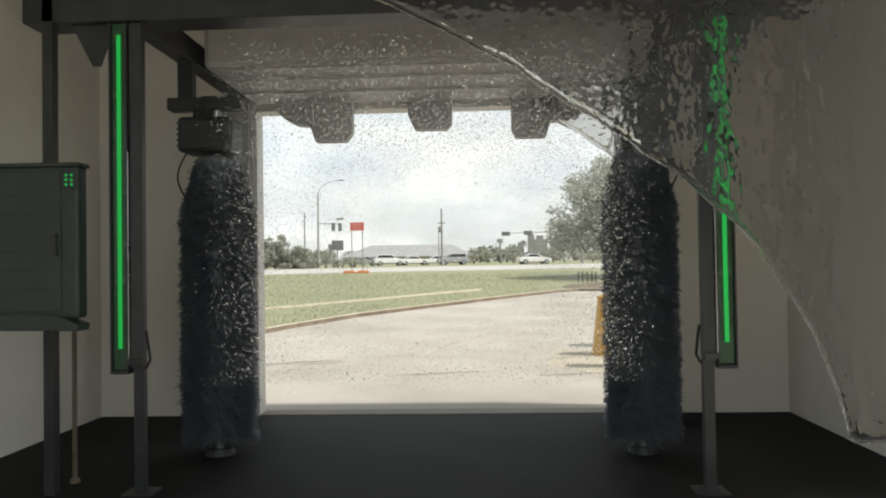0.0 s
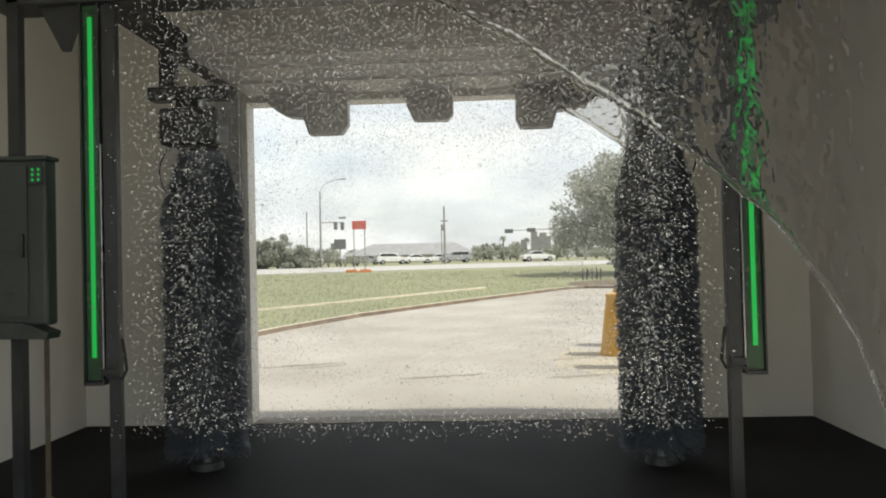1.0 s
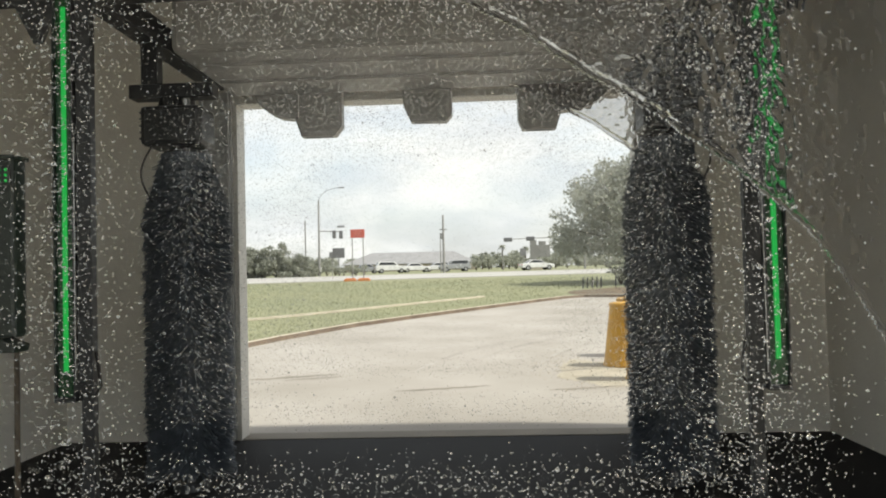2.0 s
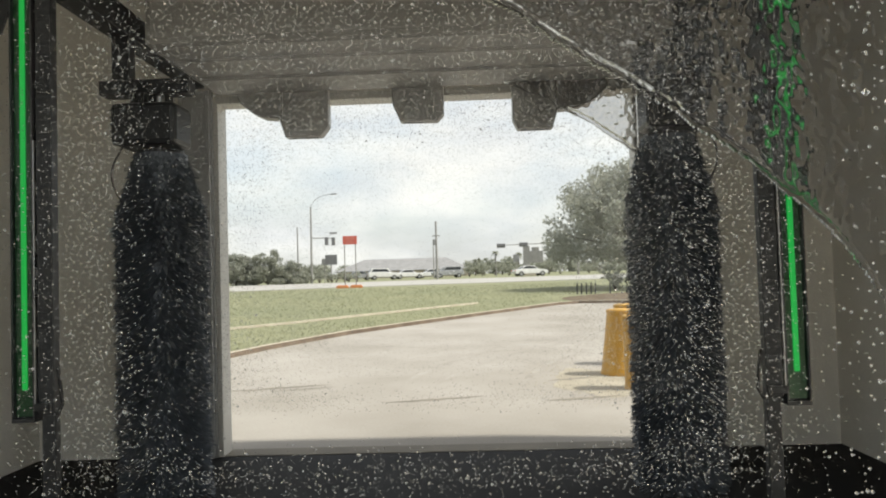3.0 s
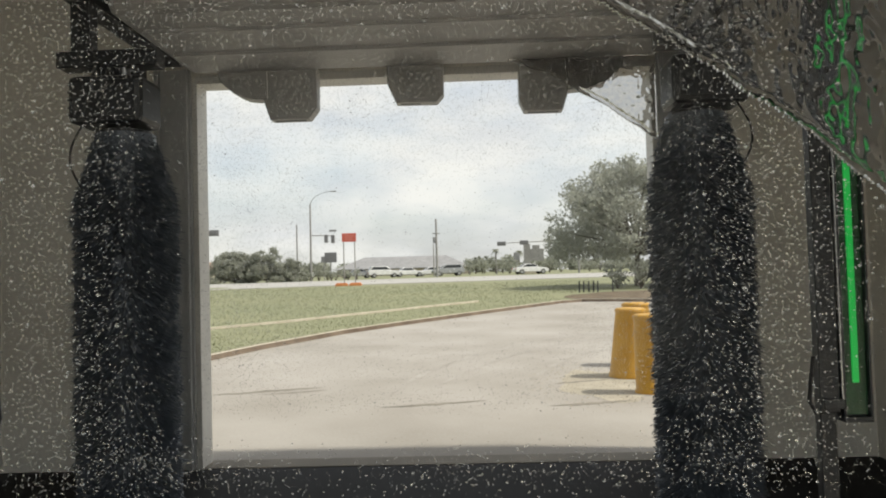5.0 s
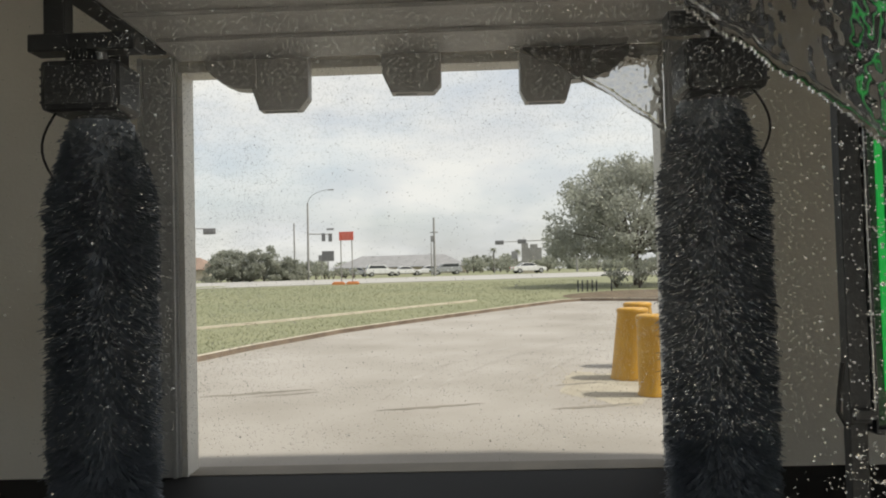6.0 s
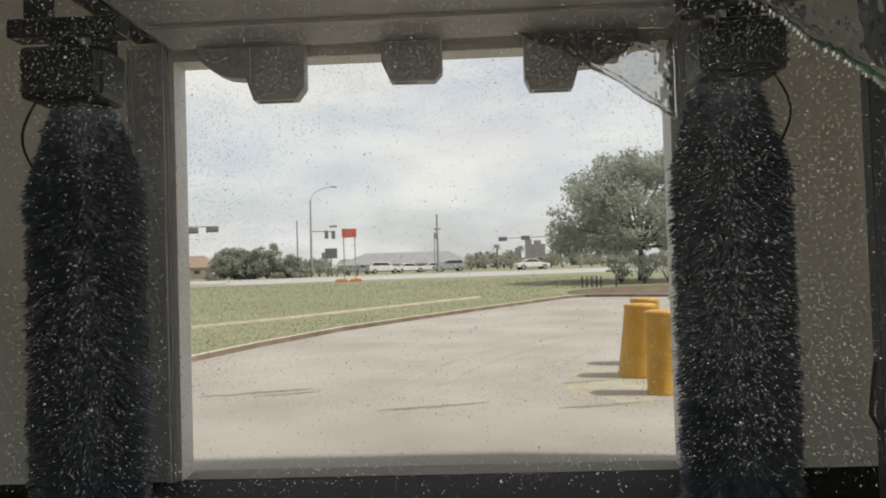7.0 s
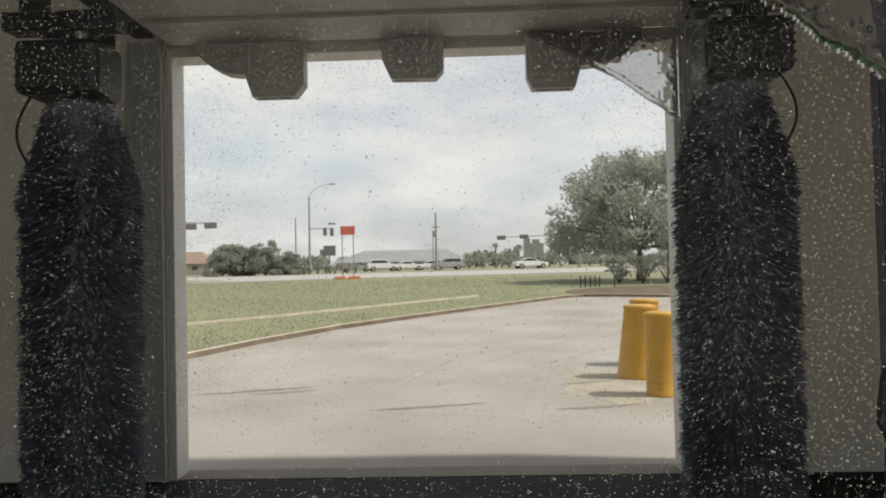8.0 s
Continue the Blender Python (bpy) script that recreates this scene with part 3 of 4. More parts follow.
# ---------------------------------------------------------------- bollards
def bollard(x, y, r0, r1, h):
    b = thing("bollard", "yellow plastic bollard with a worn rim on the drive", "bollard", (x, y, -0.006), group="bollards")
    bm = bmesh.new()
    prof = [(r0 + 0.012, 0.0), (r0 + 0.010, 0.03), (r0, 0.05), (r0 * 0.6 + r1 * 0.4, h * 0.4), (r1, h - 0.05), (r1 + 0.008, h - 0.035), (r1 + 0.006, h - 0.01), (r1 - 0.02, h), (r1 - 0.05, h + 0.004), (0.0, h + 0.006)]
    rings = []
    for r, z in prof[:-1]:
        rings.append([bm.verts.new((r * math.cos(math.tau * k / 32), r * math.sin(math.tau * k / 32), z)) for k in range(32)])
    top = bm.verts.new((0, 0, prof[-1][1]))
    for a, c in zip(rings, rings[1:]):
        for k in range(32):
            bm.faces.new((a[k], a[(k + 1) % 32], c[(k + 1) % 32], c[k]))
    for k in range(32):
        bm.faces.new((rings[-1][k], rings[-1][(k + 1) % 32], top))
    part("sleeve", bm, M_YELLOW, b, "", True)
    part("rim", tube((0, 0, h - 0.045), (0, 0, h - 0.028), r1 + 0.011, sides=32), M_YELLOW, b, "worn raised rim")
    return b


bollard(2.425, 4.03, 0.29, 0.19, 0.895)
bollard(2.71, 5.05, 0.27, 0.19, 0.90)
bollard(2.385, 2.80, 0.17, 0.172, 0.90)


# ---------------------------------------------------------------- trees
def leaf_cloud(name, clumps, per, size, seed, material):
    """Small bent leaves in loose clumps given as centre and radius."""
    rng = np.random.default_rng(seed)
    verts, faces = [], []
    for cx, cy, cz, cr in clumps:
        for k in range(int(per * cr * cr)):
            d = rng.normal(0, 1, 3)
            d /= np.linalg.norm(d)
            q = np.array((cx, cy, cz)) + d * cr * rng.random() ** 0.45 * np.array((1, 1, 0.8))
            u = rng.normal(0, 1, 3); u /= np.linalg.norm(u)
            w = np.cross(u, rng.normal(0, 1, 3)); w /= np.linalg.norm(w)
            s = size * rng.uniform(0.6, 1.35)
            n = len(verts)
            verts += [tuple(q - u * s), tuple(q + w * s * 0.42), tuple(q + u * s), tuple(q - w * s * 0.42)]
            faces += [(n, n + 1, n + 2), (n, n + 2, n + 3)]
    me = bpy.data.meshes.new(name)
    me.from_pydata(verts, [], faces)
    me.materials.append(material)
    return me


def tree(x, y, height, spread, seed, label, per=170, size=0.14, material=None, low=0.3, clumps=40, thick=0.2, group="trees", dome=False, lump=(0.16, 0.30)):
    rng = np.random.default_rng(seed)
    t = thing("tree", label, "tree", (x, y, -0.03), group=group)
    wood = bmesh.new()
    fork = height * low
    bm_tube(wood, (0, 0, 0), (0.05, 0.02, fork), thick, thick * 0.72, 10)
    balls = []
    for k in range(clumps):
        a = k * 2.399 + rng.uniform(-0.4, 0.4)
        u = rng.random()
        zz = height * (low + 0.08 + (0.86 - low) * u)
        wide = spread * math.sin(math.pi * min(0.93, max(0.16, (zz / height - low * 0.55) / (1.06 - low * 0.55)))) ** 0.75
        if dome:
            zz = height * (low + (0.9 - low) * u ** 1.4)
            wide = spread * math.sqrt(max(0.03, 1 - ((zz / height - low) / (0.97 - low)) ** 1.6))
        rr = wide * math.sqrt(rng.uniform(0.12, 1.12 if dome else 0.95))
        cr = spread * rng.uniform(*lump)
        balls.append((math.cos(a) * rr, math.sin(a) * rr, zz, cr))
        if k % (6 if dome else 3) == 0:
            kink = (math.cos(a) * rr * 0.45, math.sin(a) * rr * 0.45, fork + (zz - fork) * 0.6)
            bm_tube(wood, (0.05, 0.02, fork * 0.96), kink, thick * 0.42, thick * 0.26, 7)
            bm_tube(wood, kink, (math.cos(a) * rr, math.sin(a) * rr, zz), thick * 0.26, thick * 0.08, 6)
    part("trunk", wood, M_BARK, t)
    crown = new("crown", leaf_cloud("crown", balls, per, size, seed + 50, material or M_LEAF_FAR))
    tagged(crown, kind="stuff")
    crown.parent = t
    return t


tree(9.05, 34.5, 7.0, 4.5, 31, "broad grey-green oak with a dense ragged crown beside the drive", 310, 0.10, M_LEAF, 0.25, 300, 0.17, "oaks", True, (0.08, 0.19))
tree(-28.4, 86, 3.9, 3.0, 32, "rounded green tree across the road", 260, 0.17, M_LEAF_FAR, 0.05, 90, 0.14, "trees across the road", True, (0.14, 0.28))
tree(-24.47, 86, 4.5, 2.6, 33, "rounded green tree across the road", 260, 0.17, M_LEAF_FAR, 0.05, 90, 0.14, "trees across the road", True, (0.14, 0.28))
tree(-21.67, 87, 2.9, 2.0, 35, "low green tree across the road", 260, 0.16, M_LEAF_FAR, 0.05, 90, 0.12, "trees across the road", True, (0.14, 0.28))
tree(3.00, 150, 3.6, 2.6, 36, "far green tree beyond the junction", 140, 0.26, M_LEAF_FAR, 0.2, 16, 0.14, "far trees")
tree(6.60, 148, 3.2, 2.2, 37, "far green tree beyond the junction", 140, 0.26, M_LEAF_FAR, 0.2, 14, 0.14, "far trees")
tree(13.80, 146, 3.0, 3.0, 38, "far green tree beyond the junction", 140, 0.26, M_LEAF_FAR, 0.2, 14, 0.14, "far trees")


def palm(x, y, h, seed):
    rng = np.random.default_rng(seed)
    t = thing("palm_tree", "slim far palm with a small round head", "tree", (x, y, -0.03), group="palms")
    part("trunk", tube((0, 0, 0), (0.1, 0, h), 0.16, 0.11, 8), M_BARK, t)
    verts, faces = [], []
    for k in range(26):
        a, lift = rng.uniform(0, math.tau), rng.uniform(-0.5, 0.9)
        n = len(verts)
        for i in range(5):
            f = i / 4
            r = 1.1 * f
            zz = h + lift * f - 0.9 * f * f
            w = 0.16 * (1 - f) + 0.02
            verts += [(0.1 + math.cos(a) * r - math.sin(a) * w, math.sin(a) * r + math.cos(a) * w, zz), (0.1 + math.cos(a) * r + math.sin(a) * w, math.sin(a) * r - math.cos(a) * w, zz)]
        faces += [(n + 2 * i, n + 2 * i + 1, n + 2 * i + 3, n + 2 * i + 2) for i in range(4)]
    me = bpy.data.meshes.new("fronds")
    me.from_pydata(verts, [], faces)
    me.materials.append(M_LEAF_FAR)
    tagged(new("fronds", me), kind="stuff").parent = t
    return t


palm(5.10, 145, 4.6, 1)
palm(9.40, 140, 4.1, 2)
palm(1.20, 150, 3.2, 3)


def shrub(x, y, w, h, seed, material=None, size=0.09, per=260):
    rng = np.random.default_rng(seed)
    t = thing("shrub", "low ragged green-brown shrub", "shrub", (x, y, -0.03), group="shrubs")
    stems = bmesh.new()
    balls = []
    for k in range(9):
        a = k * 2.4
        p = (math.cos(a) * w * rng.uniform(0.1, 0.6), math.sin(a) * w * rng.uniform(0.1, 0.6), h * rng.uniform(0.35, 0.75))
        bm_tube(stems, (0, 0, 0), p, 0.03, 0.012, 6)
        balls.append((*p, w * rng.uniform(0.3, 0.45)))
    part("woody_base", stems, M_BARK, t)
    crown = new("foliage", leaf_cloud("foliage", balls, per / max(0.3, w), size, seed + 9, material or M_LEAF))
    tagged(crown, kind="stuff").parent = t
    return t


for k, (x, y, w, h) in enumerate(((7.5, 31.8, 1.0, 1.2), (8.4, 30.8, 1.2, 1.5), (9.6, 31.0, 1.2, 1.6), (10.8, 31.8, 1.2, 1.4), (12.2, 32.5, 1.3, 1.4))):
    shrub(x, y, w, h, 60 + k)
for k in range(8):
    shrub(-19.6 + k * 0.75 + (k % 3) * 0.2, 88 + (k % 4) * 0.7, 1.0, 1.25 + 0.25 * (k % 3), 80 + k, M_LEAF_FAR, 0.16, 90)
for k in range(14):
    shrub(-2.2 + k * 2.2, 118 + (k % 3) * 3, 1.7, 2.0 + 0.4 * (k % 4), 110 + k, M_LEAF_FAR, 0.24, 70)


def far_woods():
    rng = np.random.default_rng(9)
    balls = []
    for k in range(260):
        x = rng.uniform(-170, 150)
        balls.append((x, 205 + rng.uniform(-8, 8), up(205) + rng.uniform(0.4, 2.4) + 0.6 * math.sin(x * 0.11), rng.uniform(1.5, 2.8)))
    return tagged(new("far_woods", leaf_cloud("far_woods", balls, 26, 0.6, 10, M_LEAF_FAR)), "hazy belt of far trees on the horizon", "woods", kind="stuff")


far_woods()

# low posts in the mulch bed
for k, x in enumerate((5.15, 5.35, 5.57, 5.79, 5.97, 6.64)):
    p = thing("low_post", "short dark post at the drive edge", "post", (x, 28.4 + 0.05 * (k % 2), -0.02), group="low posts")
    part("stake", tube((0, 0, 0), (0.01, 0, 0.48), 0.035, 0.03, 10), M_DARK, p)
    part("cap", tube((0.01, 0, 0.48), (0.01, 0, 0.5), 0.042, 0.03, 10), M_DARK, p)


# ---------------------------------------------------------------- signs, poles and signals
sign = thing("board_sign", "faded red board on two thin posts in the lawn", "sign", (-8.41, 48.8, -0.03))
board = part("board", box(-0.52, 0.52, -0.02, 0.02, 3.16, 3.78, 0.006), M_RED, sign)
for zz, w in ((3.58, 0.7), (3.44, 0.5), (3.3, 0.6)):
    part("printed_bar", box(-w / 2, w / 2, -0.026, -0.0205, zz, zz + 0.05), mat("pale_red_print", (0.6, 0.2, 0.17), (0.7, 0.3, 0.26)) if zz > 3.5 else board.children[0].data.materials[0], board)
for x in (-0.40, 0.40):
    part("post", tube((x, 0, 0), (x, 0, 3.18), 0.04, sides=10), M_POLE, sign)
for x in (-0.72, 0.72):
    foot = thing("barrier_foot", "orange plastic barrier foot at the sign posts", "barrier", (-8.43 + x * 0.7, 48.3, -0.03), group="barrier feet")
    part("block", box(-0.45, 0.45, -0.12, 0.12, 0, 0.16, 0.02), M_ORANGE, foot)
    part("cap", box(-0.36, 0.36, -0.08, 0.08, 0.16, 0.22, 0.02), M_ORANGE, foot)


def signal_head(parent, x, z, wide):
    """A three-lamp head in black, upright or lying."""
    w, h = (0.62, 0.30) if wide else (0.22, 0.50)
    head = part("signal_head", box(x - w, x + w, -0.12, 0.12, z - h, z + h, 0.03), M_SIGNAL, parent, "black traffic signal head")
    for k in (-1, 0, 1):
        cx, cz = (x + k * 0.38, z) if wide else (x, z + k * 0.32)
        part("visor", tube((cx, -0.24, cz), (cx, -0.12, cz), 0.13, 0.13, 12), M_SIGNAL, head)
    return head


def utility_pole(x, y, h, r, label, cross=False):
    p = thing("utility_pole", label, "pole", (x, y, -0.03), group="poles")
    part("shaft", tube((0, 0, 0), (0, 0, h), r, r * 0.7, 12), M_POLE, p)
    if cross:
        part("crossarm", box(-0.5, 0.5, -0.06, 0.06, h - 2.0, h - 1.86, 0.01), M_POLE, p)
        part("transformer", tube((-0.28, 0, h - 3.2), (-0.28, 0, h - 2.4), 0.2, 0.2, 14), M_GALV, p)
    return p


lamp = thing("signal_mast", "grey steel mast with a curved street light and traffic signals", "traffic signal", (-19.45, 88, -0.03), group="signal masts")
part("mast", tube((0, 0, 0), (0.05, 0, 9.5), 0.16, 0.10, 14), M_POLE, lamp)
pts = [Vector((0.05 + 3.0 * (1 - math.cos(a)) * 0.9, 0, 9.3 + 1.75 * math.sin(a))) for a in [math.pi / 2 * k / 8 for k in range(9)]]
part("lamp_arm", sweep(pts, 0.03), M_GALV, lamp)
part("lamp_head", box(2.6, 3.35, -0.14, 0.14, 10.98, 11.12, 0.04), M_GALV, lamp, "flat street light head")
part("signal_arm", tube((0, 0, 5.65), (2.95, 0, 5.55), 0.07, 0.05, 10), M_POLE, lamp)
signal_head(lamp, 1.95, 5.2, False)
signal_head(lamp, 2.8, 5.15, False)
part("street_plate", box(2.35, 3.25, -0.03, 0.03, 6.05, 6.3, 0.005), M_GALV, lamp, "grey street plate")

mast_l = thing("signal_mast", "long grey signal arm with two lying signal heads", "traffic signal", (-35.25, 70, -0.03), group="signal masts")
part("mast", tube((0, 0, 0), (0, 0, 6.4), 0.17, 0.12, 14), M_POLE, mast_l)
part("signal_arm", tube((0, 0, 5.75), (10.3, 0, 5.55), 0.09, 0.05, 10), M_POLE, mast_l)
signal_head(mast_l, 7.65, 5.2, True)
signal_head(mast_l, 9.7, 5.28, True)

mast_r = thing("signal_mast", "long grey signal arm with two lying signal heads", "traffic signal", (15.85, 105, -0.03), group="signal masts")
part("mast", tube((0, 0, 0), (0, 0, 6.2), 0.17, 0.12, 14), M_POLE, mast_r)
part("signal_arm", tube((0, 0, 4.75), (-11.7, 0, 4.55), 0.09, 0.05, 10), M_POLE, mast_r)
signal_head(mast_r, -11.05, 4.5, True)
signal_head(mast_r, -7.8, 4.58, True)

pylon = thing("pylon_sign", "tall dark stepped sign beyond the junction", "sign", (9.0, 110, -0.03), group="far signs")
part("column", box(-0.7, 0.3, -0.2, 0.2, 0, 4.5, 0.03), M_POLE, pylon)
part("panel", box(0.3, 2.3, -0.2, 0.2, 1.9, 3.75, 0.03), M_POLE, pylon)
part("cap_panel", box(0.6, 1.7, -0.2, 0.2, 3.75, 4.3, 0.03), M_POLE, pylon)
part("plinth", box(-0.6, 2.2, -0.3, 0.3, 0, 0.5, 0.03), M_STUCCO, pylon)
far_sign = thing("pole_sign", "small grey board on a thin pole", "sign", (7.0, 106, -0.03), group="far signs")
part("pole", tube((0, 0, 0), (0, 0, 2.2), 0.06, sides=10), M_POLE, far_sign)
part("board", box(-0.45, 0.45, -0.05, 0.05, 2.1, 3.2, 0.02), M_GALV, far_sign)
dark_sign = thing("pole_sign", "square dark board on a pole by the road", "sign", (-17.72, 92, -0.03), group="far signs")
part("pole", tube((0, 0, 0), (0, 0, 2.4), 0.09, sides=10), M_POLE, dark_sign)
part("board", box(-0.78, 0.78, -0.08, 0.08, 2.3, 3.6, 0.03), M_SIGNAL, dark_sign)
pale_sign = thing("pole_sign", "small pale board on a pole by the road", "sign", (-18.95, 94, -0.03), group="far signs")
part("pole", tube((0, 0, 0), (0, 0, 2.4), 0.07, sides=10), M_POLE, pale_sign)
part("board", box(-0.4, 0.4, -0.05, 0.05, 2.35, 3.15, 0.02), M_GALV, pale_sign)
utility_pole(-22.05, 92, 7.3, 0.12, "thin bare wooden pole by the road")
utility_pole(-4.17, 95, 7.7, 0.17, "wooden utility pole with a crossarm", True)
utility_pole(-4.78, 99, 4.6, 0.09, "short wooden pole beside the utility pole")
lamp_post = thing("street_lamp", "far slim street lamp with a round head", "street lamp", (4.0, 105, -0.03))
part("pole", tube((0, 0, 0), (0, 0, 3.1), 0.06, 0.04, 10), M_POLE, lamp_post)
part("head", tube((0, 0, 3.05), (0, 0, 3.4), 0.14, 0.2, 12), M_SIGNAL, lamp_post)


# ---------------------------------------------------------------- buildings across the road
def hipped_house(x, y, w, d, eave, ridge, inset, roof_mat, label, windows):
    h = thing("house", label, "building", (x, y, -0.05), group="buildings")
    part("wall", box(-w / 2 + 0.5, w / 2 - 0.5, -d / 2 + 0.5, d / 2 - 0.5, 0, eave + 0.1), M_STUCCO, h)
    bm = bmesh.new()
    low = [bm.verts.new(v) for v in ((-w / 2, -d / 2, eave), (w / 2, -d / 2, eave), (w / 2, d / 2, eave), (-w / 2, d / 2, eave))]
    base = [bm.verts.new((v.co.x, v.co.y, eave - 0.18)) for v in low]
    a, b = bm.verts.new((-w / 2 + inset, 0, ridge)), bm.verts.new((w / 2 - inset, 0, ridge))
    for f in ((low[0], low[1], b, a), (low[1], low[2], b), (low[2], low[3], a, b), (low[3], low[0], a)):
        bm.faces.new(f)
    for k in range(4):
        bm.faces.new((low[k], base[k], base[(k + 1) % 4], low[(k + 1) % 4]))
    bm.faces.new(base)
    part("roof", bm, roof_mat, h)
    for k in range(windows):
        cx = -w / 2 + 1.5 + (w - 3) * (k + 0.5) / windows
        win = part("window", box(cx - 0.5, cx + 0.5, -d / 2 + 0.44, -d / 2 + 0.52, 0.8, eave - 0.4), M_GALV, h)
        part("pane", box(cx - 0.42, cx + 0.42, -d / 2 + 0.42, -d / 2 + 0.45, 0.88, eave - 0.48), M_GLASSDK, win)
    return h


hipped_house(-14.6, 168, 29.5, 17, 1.6, 4.3, 5.4, M_ROOF, "long low building with a broad grey hipped roof", 8)
hipped_house(-48.6, 125, 11.5, 9, 1.9, 4.0, 3.2, M_TILE, "low house with an orange-brown hipped roof", 3)


# ---------------------------------------------------------------- vehicles on the road
def vehicle(x, y, kind, paint, label, flip=False):
    turn = 15.8 + (180 if flip else 0)
    car = thing({"pickup": "pickup_truck", "suv": "suv", "sedan": "sedan"}[kind], label, "car", (x, y, 0.0), turn, "cars on the road")
    if kind == "pickup":
        low = [(-2.7, 0.45), (2.65, 0.45), (2.72, 0.75), (2.62, 1.02), (1.35, 1.12), (-0.55, 1.14), (-0.6, 1.08), (-2.68, 1.08), (-2.74, 0.8)]
        cab = [(1.3, 1.12), (0.55, 1.78), (-0.4, 1.82), (-0.62, 1.13)]
    elif kind == "suv":
        low = [(-2.35, 0.42), (2.3, 0.42), (2.4, 0.75), (2.25, 1.0), (1.2, 1.1), (-2.3, 1.12), (-2.42, 0.8)]
        cab = [(1.15, 1.1), (0.5, 1.68), (-1.9, 1.72), (-2.3, 1.12)]
    else:
        low = [(-2.3, 0.35), (2.25, 0.35), (2.35, 0.62), (2.15, 0.82), (1.1, 0.93), (-1.6, 0.95), (-2.3, 0.9), (-2.4, 0.65)]
        cab = [(1.05, 0.93), (0.35, 1.40), (-0.85, 1.43), (-1.65, 0.95)]
    part("body", bm_prism(bmesh.new(), low, -0.9, 0.9, 0.05), paint, car)
    cabin = part("cabin", bm_prism(bmesh.new(), cab, -0.78, 0.78, 0.05), paint, car)
    cx = sum(p[0] for p in cab) / 4
    cz = sum(p[1] for p in cab) / 4
    pane = [(cx + (px - cx) * 0.84, cz + (pz - cz) * 0.7 + 0.02) for px, pz in cab]
    for s in (-1, 1):
        part("side_window", bm_prism(bmesh.new(), pane, s * 0.775, s * 0.79), M_GLASSDK, cabin)
    for (ax, az), (bx, bz), name in ((cab[0], cab[1], "windscreen"), (cab[3], cab[2], "rear_window")):
        off = 0.015 if name == "windscreen" else -0.015
        q = [(ax * 0.85 + bx * 0.15 + off, az * 0.85 + bz * 0.15), (ax * 0.12 + bx * 0.88 + off, az * 0.12 + bz * 0.88)]
        part(name, bm_prism(bmesh.new(), [q[0], q[1], (q[1][0] + off, q[1][1] + 0.01), (q[0][0] + off, q[0][1] + 0.01)], -0.66, 0.66), M_GLASSDK, cabin)
    for wx in (1.5, -1.55):
        for s in (-1, 1):
            wheel = part("wheel", tube((wx, s * 0.72, 0.34), (wx, s * 0.93, 0.34), 0.34, sides=20), M_TYRE, car)
            part("rim", tube((wx, s * 0.92, 0.34), (wx, s * 0.94, 0.34), 0.21, sides=16), M_RIM, wheel)
    for s in (-1, 1):
        part("headlight", box(2.2, 2.36, s * 0.55, s * 0.82, 0.66, 0.8, 0.02), M_GALV, car)
        part("tail_light", box(-2.42, -2.3, s * 0.6, s * 0.82, 0.68, 0.84, 0.02), M_RED, car)
    return car


vehicle(-25.9, 108.0, "pickup", M_WHITE, "white pickup truck beyond the junction")
vehicle(-13.0, 110.0, "suv", M_WHITE, "white estate car beyond the junction")
vehicle(-9.4, 113.0, "sedan", M_WHITE, "white saloon car beyond the junction")
vehicle(-3.24, 110.0, "suv", M_SILVER, "grey estate car at the junction", True)
vehicle(-17.4, 112.0, "sedan", M_SILVER, "grey saloon car beyond the junction", True)
vehicle(-6.2, 116.0, "sedan", M_WHITE, "white saloon car beyond the junction", True)
vehicle(8.4, 99.0, "sedan", M_WHITE, "white saloon car beyond the oak")


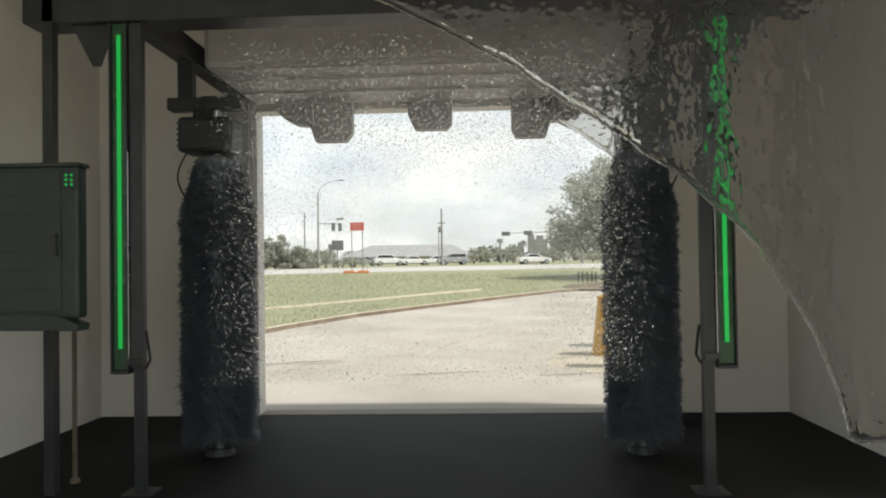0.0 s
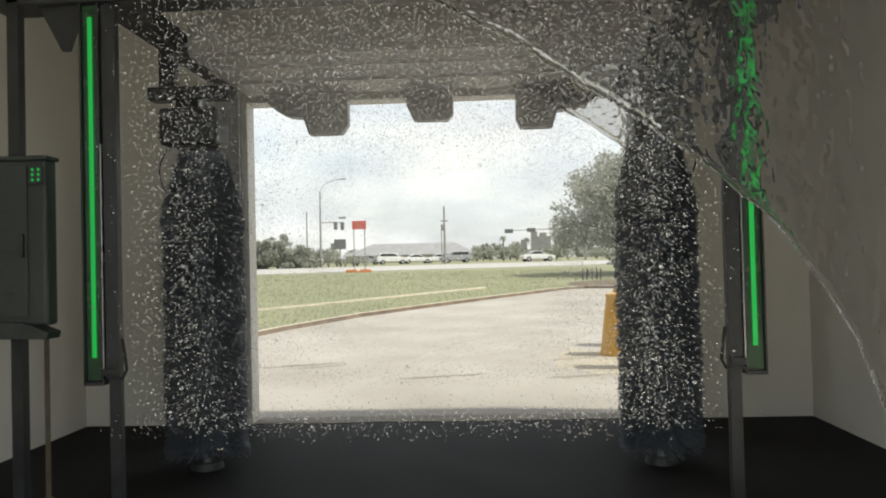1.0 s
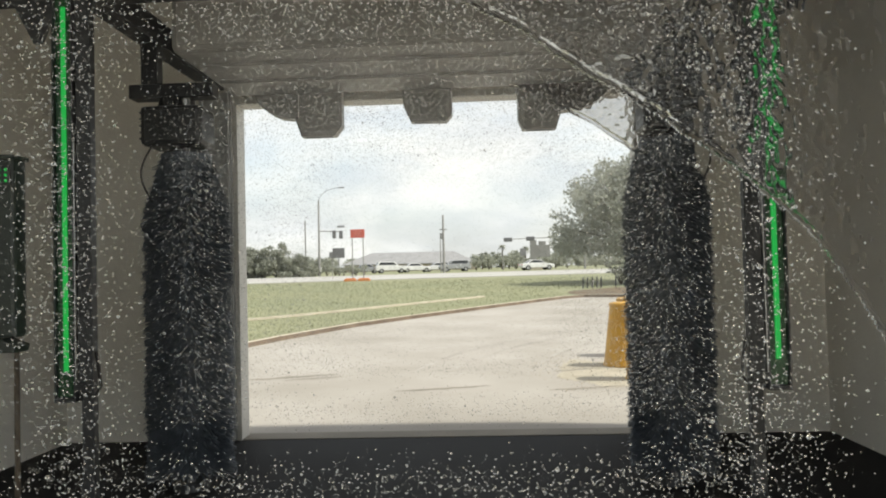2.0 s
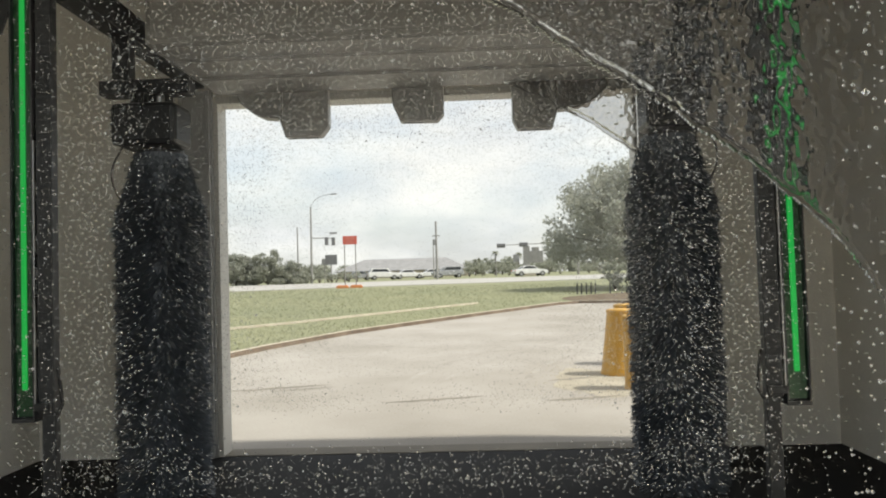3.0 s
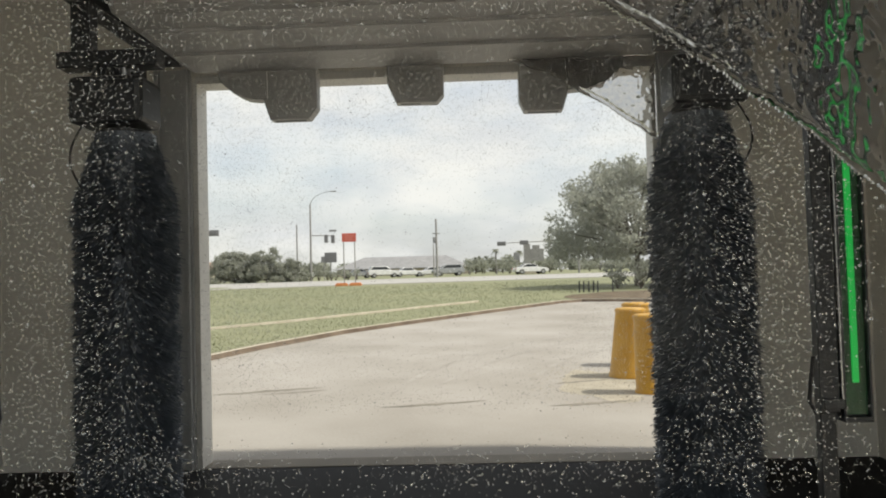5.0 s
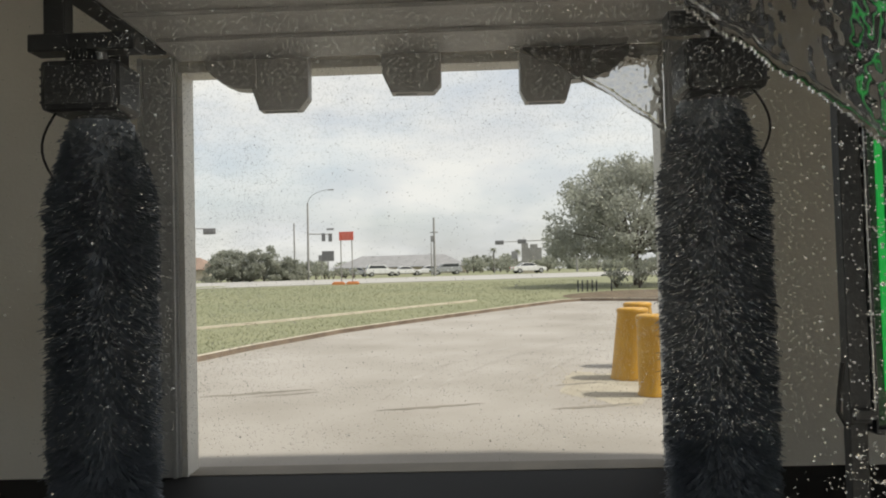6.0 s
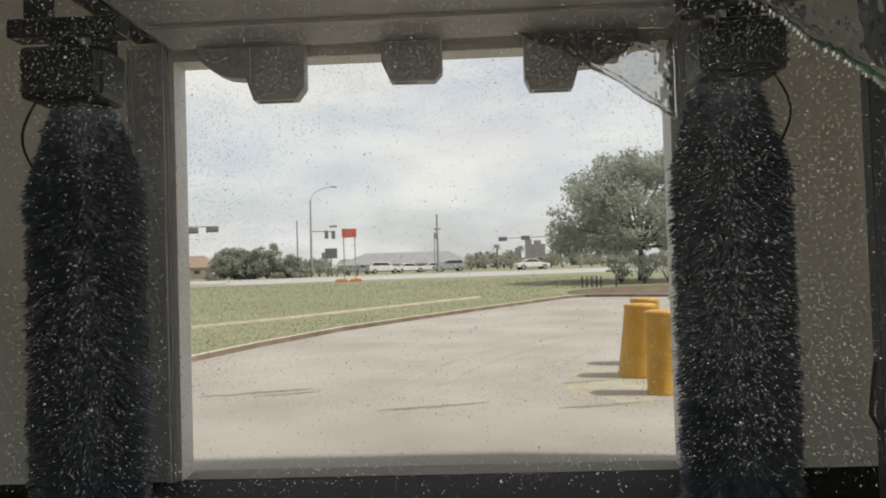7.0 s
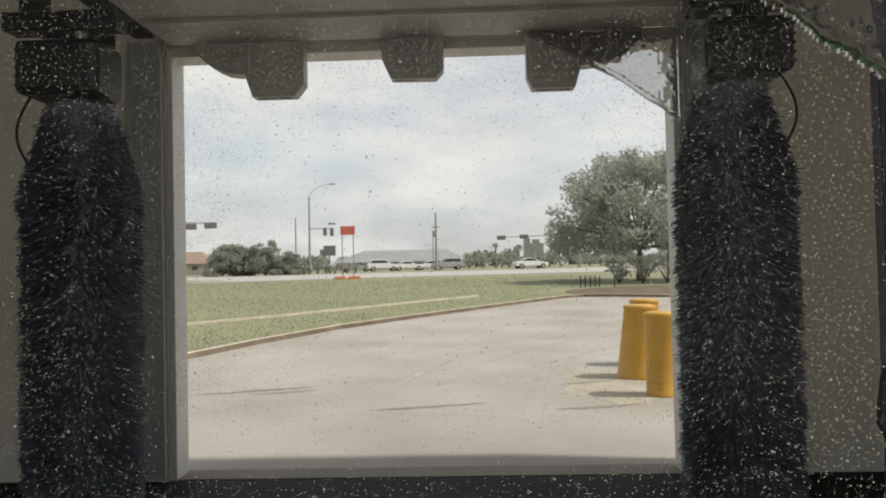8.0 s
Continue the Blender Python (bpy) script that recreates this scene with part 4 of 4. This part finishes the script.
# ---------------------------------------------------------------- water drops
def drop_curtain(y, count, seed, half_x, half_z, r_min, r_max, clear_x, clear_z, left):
    """Windscreen drops rebuilt as clear beads hanging in one thin curtain, small ones far more often than large ones,
    thinner round the middle of the lane.
    """
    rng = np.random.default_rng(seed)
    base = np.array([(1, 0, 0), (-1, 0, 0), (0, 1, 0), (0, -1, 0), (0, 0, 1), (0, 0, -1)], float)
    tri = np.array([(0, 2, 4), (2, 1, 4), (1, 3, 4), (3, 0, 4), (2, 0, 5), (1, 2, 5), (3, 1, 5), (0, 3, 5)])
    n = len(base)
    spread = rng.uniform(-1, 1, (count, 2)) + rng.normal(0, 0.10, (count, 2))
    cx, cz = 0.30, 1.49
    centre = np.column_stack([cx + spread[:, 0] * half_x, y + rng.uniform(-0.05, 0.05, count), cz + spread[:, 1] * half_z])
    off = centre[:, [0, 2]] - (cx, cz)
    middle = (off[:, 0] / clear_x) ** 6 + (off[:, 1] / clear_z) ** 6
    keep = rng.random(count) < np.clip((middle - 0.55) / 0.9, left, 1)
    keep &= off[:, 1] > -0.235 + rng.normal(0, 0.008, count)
    # patches where the drops have run together and left bare gaps
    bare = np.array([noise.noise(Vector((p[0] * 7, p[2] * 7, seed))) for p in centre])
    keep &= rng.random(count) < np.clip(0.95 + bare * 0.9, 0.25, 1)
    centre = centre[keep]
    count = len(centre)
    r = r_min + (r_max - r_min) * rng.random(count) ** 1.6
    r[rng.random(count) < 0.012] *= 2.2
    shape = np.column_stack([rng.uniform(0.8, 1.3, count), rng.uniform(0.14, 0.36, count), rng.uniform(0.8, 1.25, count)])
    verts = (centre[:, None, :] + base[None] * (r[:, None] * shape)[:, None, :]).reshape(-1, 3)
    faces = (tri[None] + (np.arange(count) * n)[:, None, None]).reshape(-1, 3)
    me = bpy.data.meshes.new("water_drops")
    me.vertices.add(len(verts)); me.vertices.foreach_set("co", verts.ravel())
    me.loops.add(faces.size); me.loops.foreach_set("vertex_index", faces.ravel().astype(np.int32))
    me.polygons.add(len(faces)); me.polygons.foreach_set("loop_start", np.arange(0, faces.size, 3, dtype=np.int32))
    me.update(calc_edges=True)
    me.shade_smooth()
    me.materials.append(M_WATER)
    return tagged(new("water_drops", me), "clear windscreen drops, rebuilt as a curtain hanging across the lane", "water drops", kind="stuff")


# Curtains added along the camera's way in place of a wet windscreen.
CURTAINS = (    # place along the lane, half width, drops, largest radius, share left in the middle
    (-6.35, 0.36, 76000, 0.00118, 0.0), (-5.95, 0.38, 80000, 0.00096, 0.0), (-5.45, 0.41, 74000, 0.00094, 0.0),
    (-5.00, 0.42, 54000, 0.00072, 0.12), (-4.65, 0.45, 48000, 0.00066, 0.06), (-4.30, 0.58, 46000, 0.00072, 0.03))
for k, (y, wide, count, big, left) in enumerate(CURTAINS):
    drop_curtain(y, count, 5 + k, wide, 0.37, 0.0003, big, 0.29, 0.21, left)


def water_sheet(y, x0, x1, top, edge_x, edge_z, step, swell, label):
    """The windscreen's wet film rebuilt as a standing wavy sheet with a slanting lower edge, where it gathers in a
    thick roll.
    """
    nx, nz = int((x1 - x0) / step), int((top - edge_z[-1]) / step)
    front, back = {}, {}
    verts, faces = [], []
    inside = set()
    for i in range(nx):
        x = x0 + i * step
        low = float(np.interp(x, edge_x, edge_z)) + 0.018 * noise.noise(Vector((x * 9, y, 0)))
        for j in range(nz):
            z = top - j * step
            if z < low:
                break
            inside.add((i, j))
            rim = max(0.0, 1 - (z - low) / 0.05)
            h = swell * (0.014 * noise.noise(Vector((x * 15, z * 10, 1.7))) + 0.010 * noise.noise(Vector((x * 47, z * 33, 5.1)))) + 0.018 * rim * (1 - rim) * 4
            front[i, j] = len(verts)
            verts.append((x, y - 0.02 - h, z))
            back[i, j] = len(verts)
            verts.append((x, y, z))
    count = {}
    for i, j in inside:
        if {(i + 1, j), (i, j + 1), (i + 1, j + 1)} <= inside:
            ring = ((i, j), (i, j + 1), (i + 1, j + 1), (i + 1, j))
            faces.append(tuple(front[k] for k in ring))
            faces.append(tuple(back[k] for k in ring[::-1]))
            for a, b in zip(ring, ring[1:] + ring[:1]):
                count[frozenset((a, b))] = None if frozenset((a, b)) in count else (a, b)
    for pair in count.values():
        if pair:
            a, b = pair
            faces.append((front[b], front[a], back[a], back[b]))
    me = bpy.data.meshes.new("water_sheet")
    me.from_pydata(verts, [], faces)
    me.update()
    me.shade_smooth()
    me.materials.append(M_FILM)
    return tagged(new("water_sheet", me), label, "water", kind="stuff")


# Both sheets are added in place of water on the windscreen.
FILM_X = (-0.25, 0.00, 0.57, 0.84, 1.16, 1.48, 1.80, 2.02, 2.25, 2.38, 2.44)
FILM_Z = (3.05, 2.92, 2.61, 2.42, 2.21, 1.98, 1.71, 1.44, 1.06, 0.70, 0.44)
water_sheet(-3.45, -0.25, 3.05, 4.19, FILM_X, FILM_Z, 0.011, 1.0, "wavy tinted water sheet added for the wet film on the windscreen")
water_sheet(-0.42, 0.62, 1.785, 3.075, (0.62, 0.95, 1.40, 1.80), (3.10, 2.96, 2.70, 2.40), 0.008, 0.8, "wavy water sheet added at the exit for the windscreen's wet film")
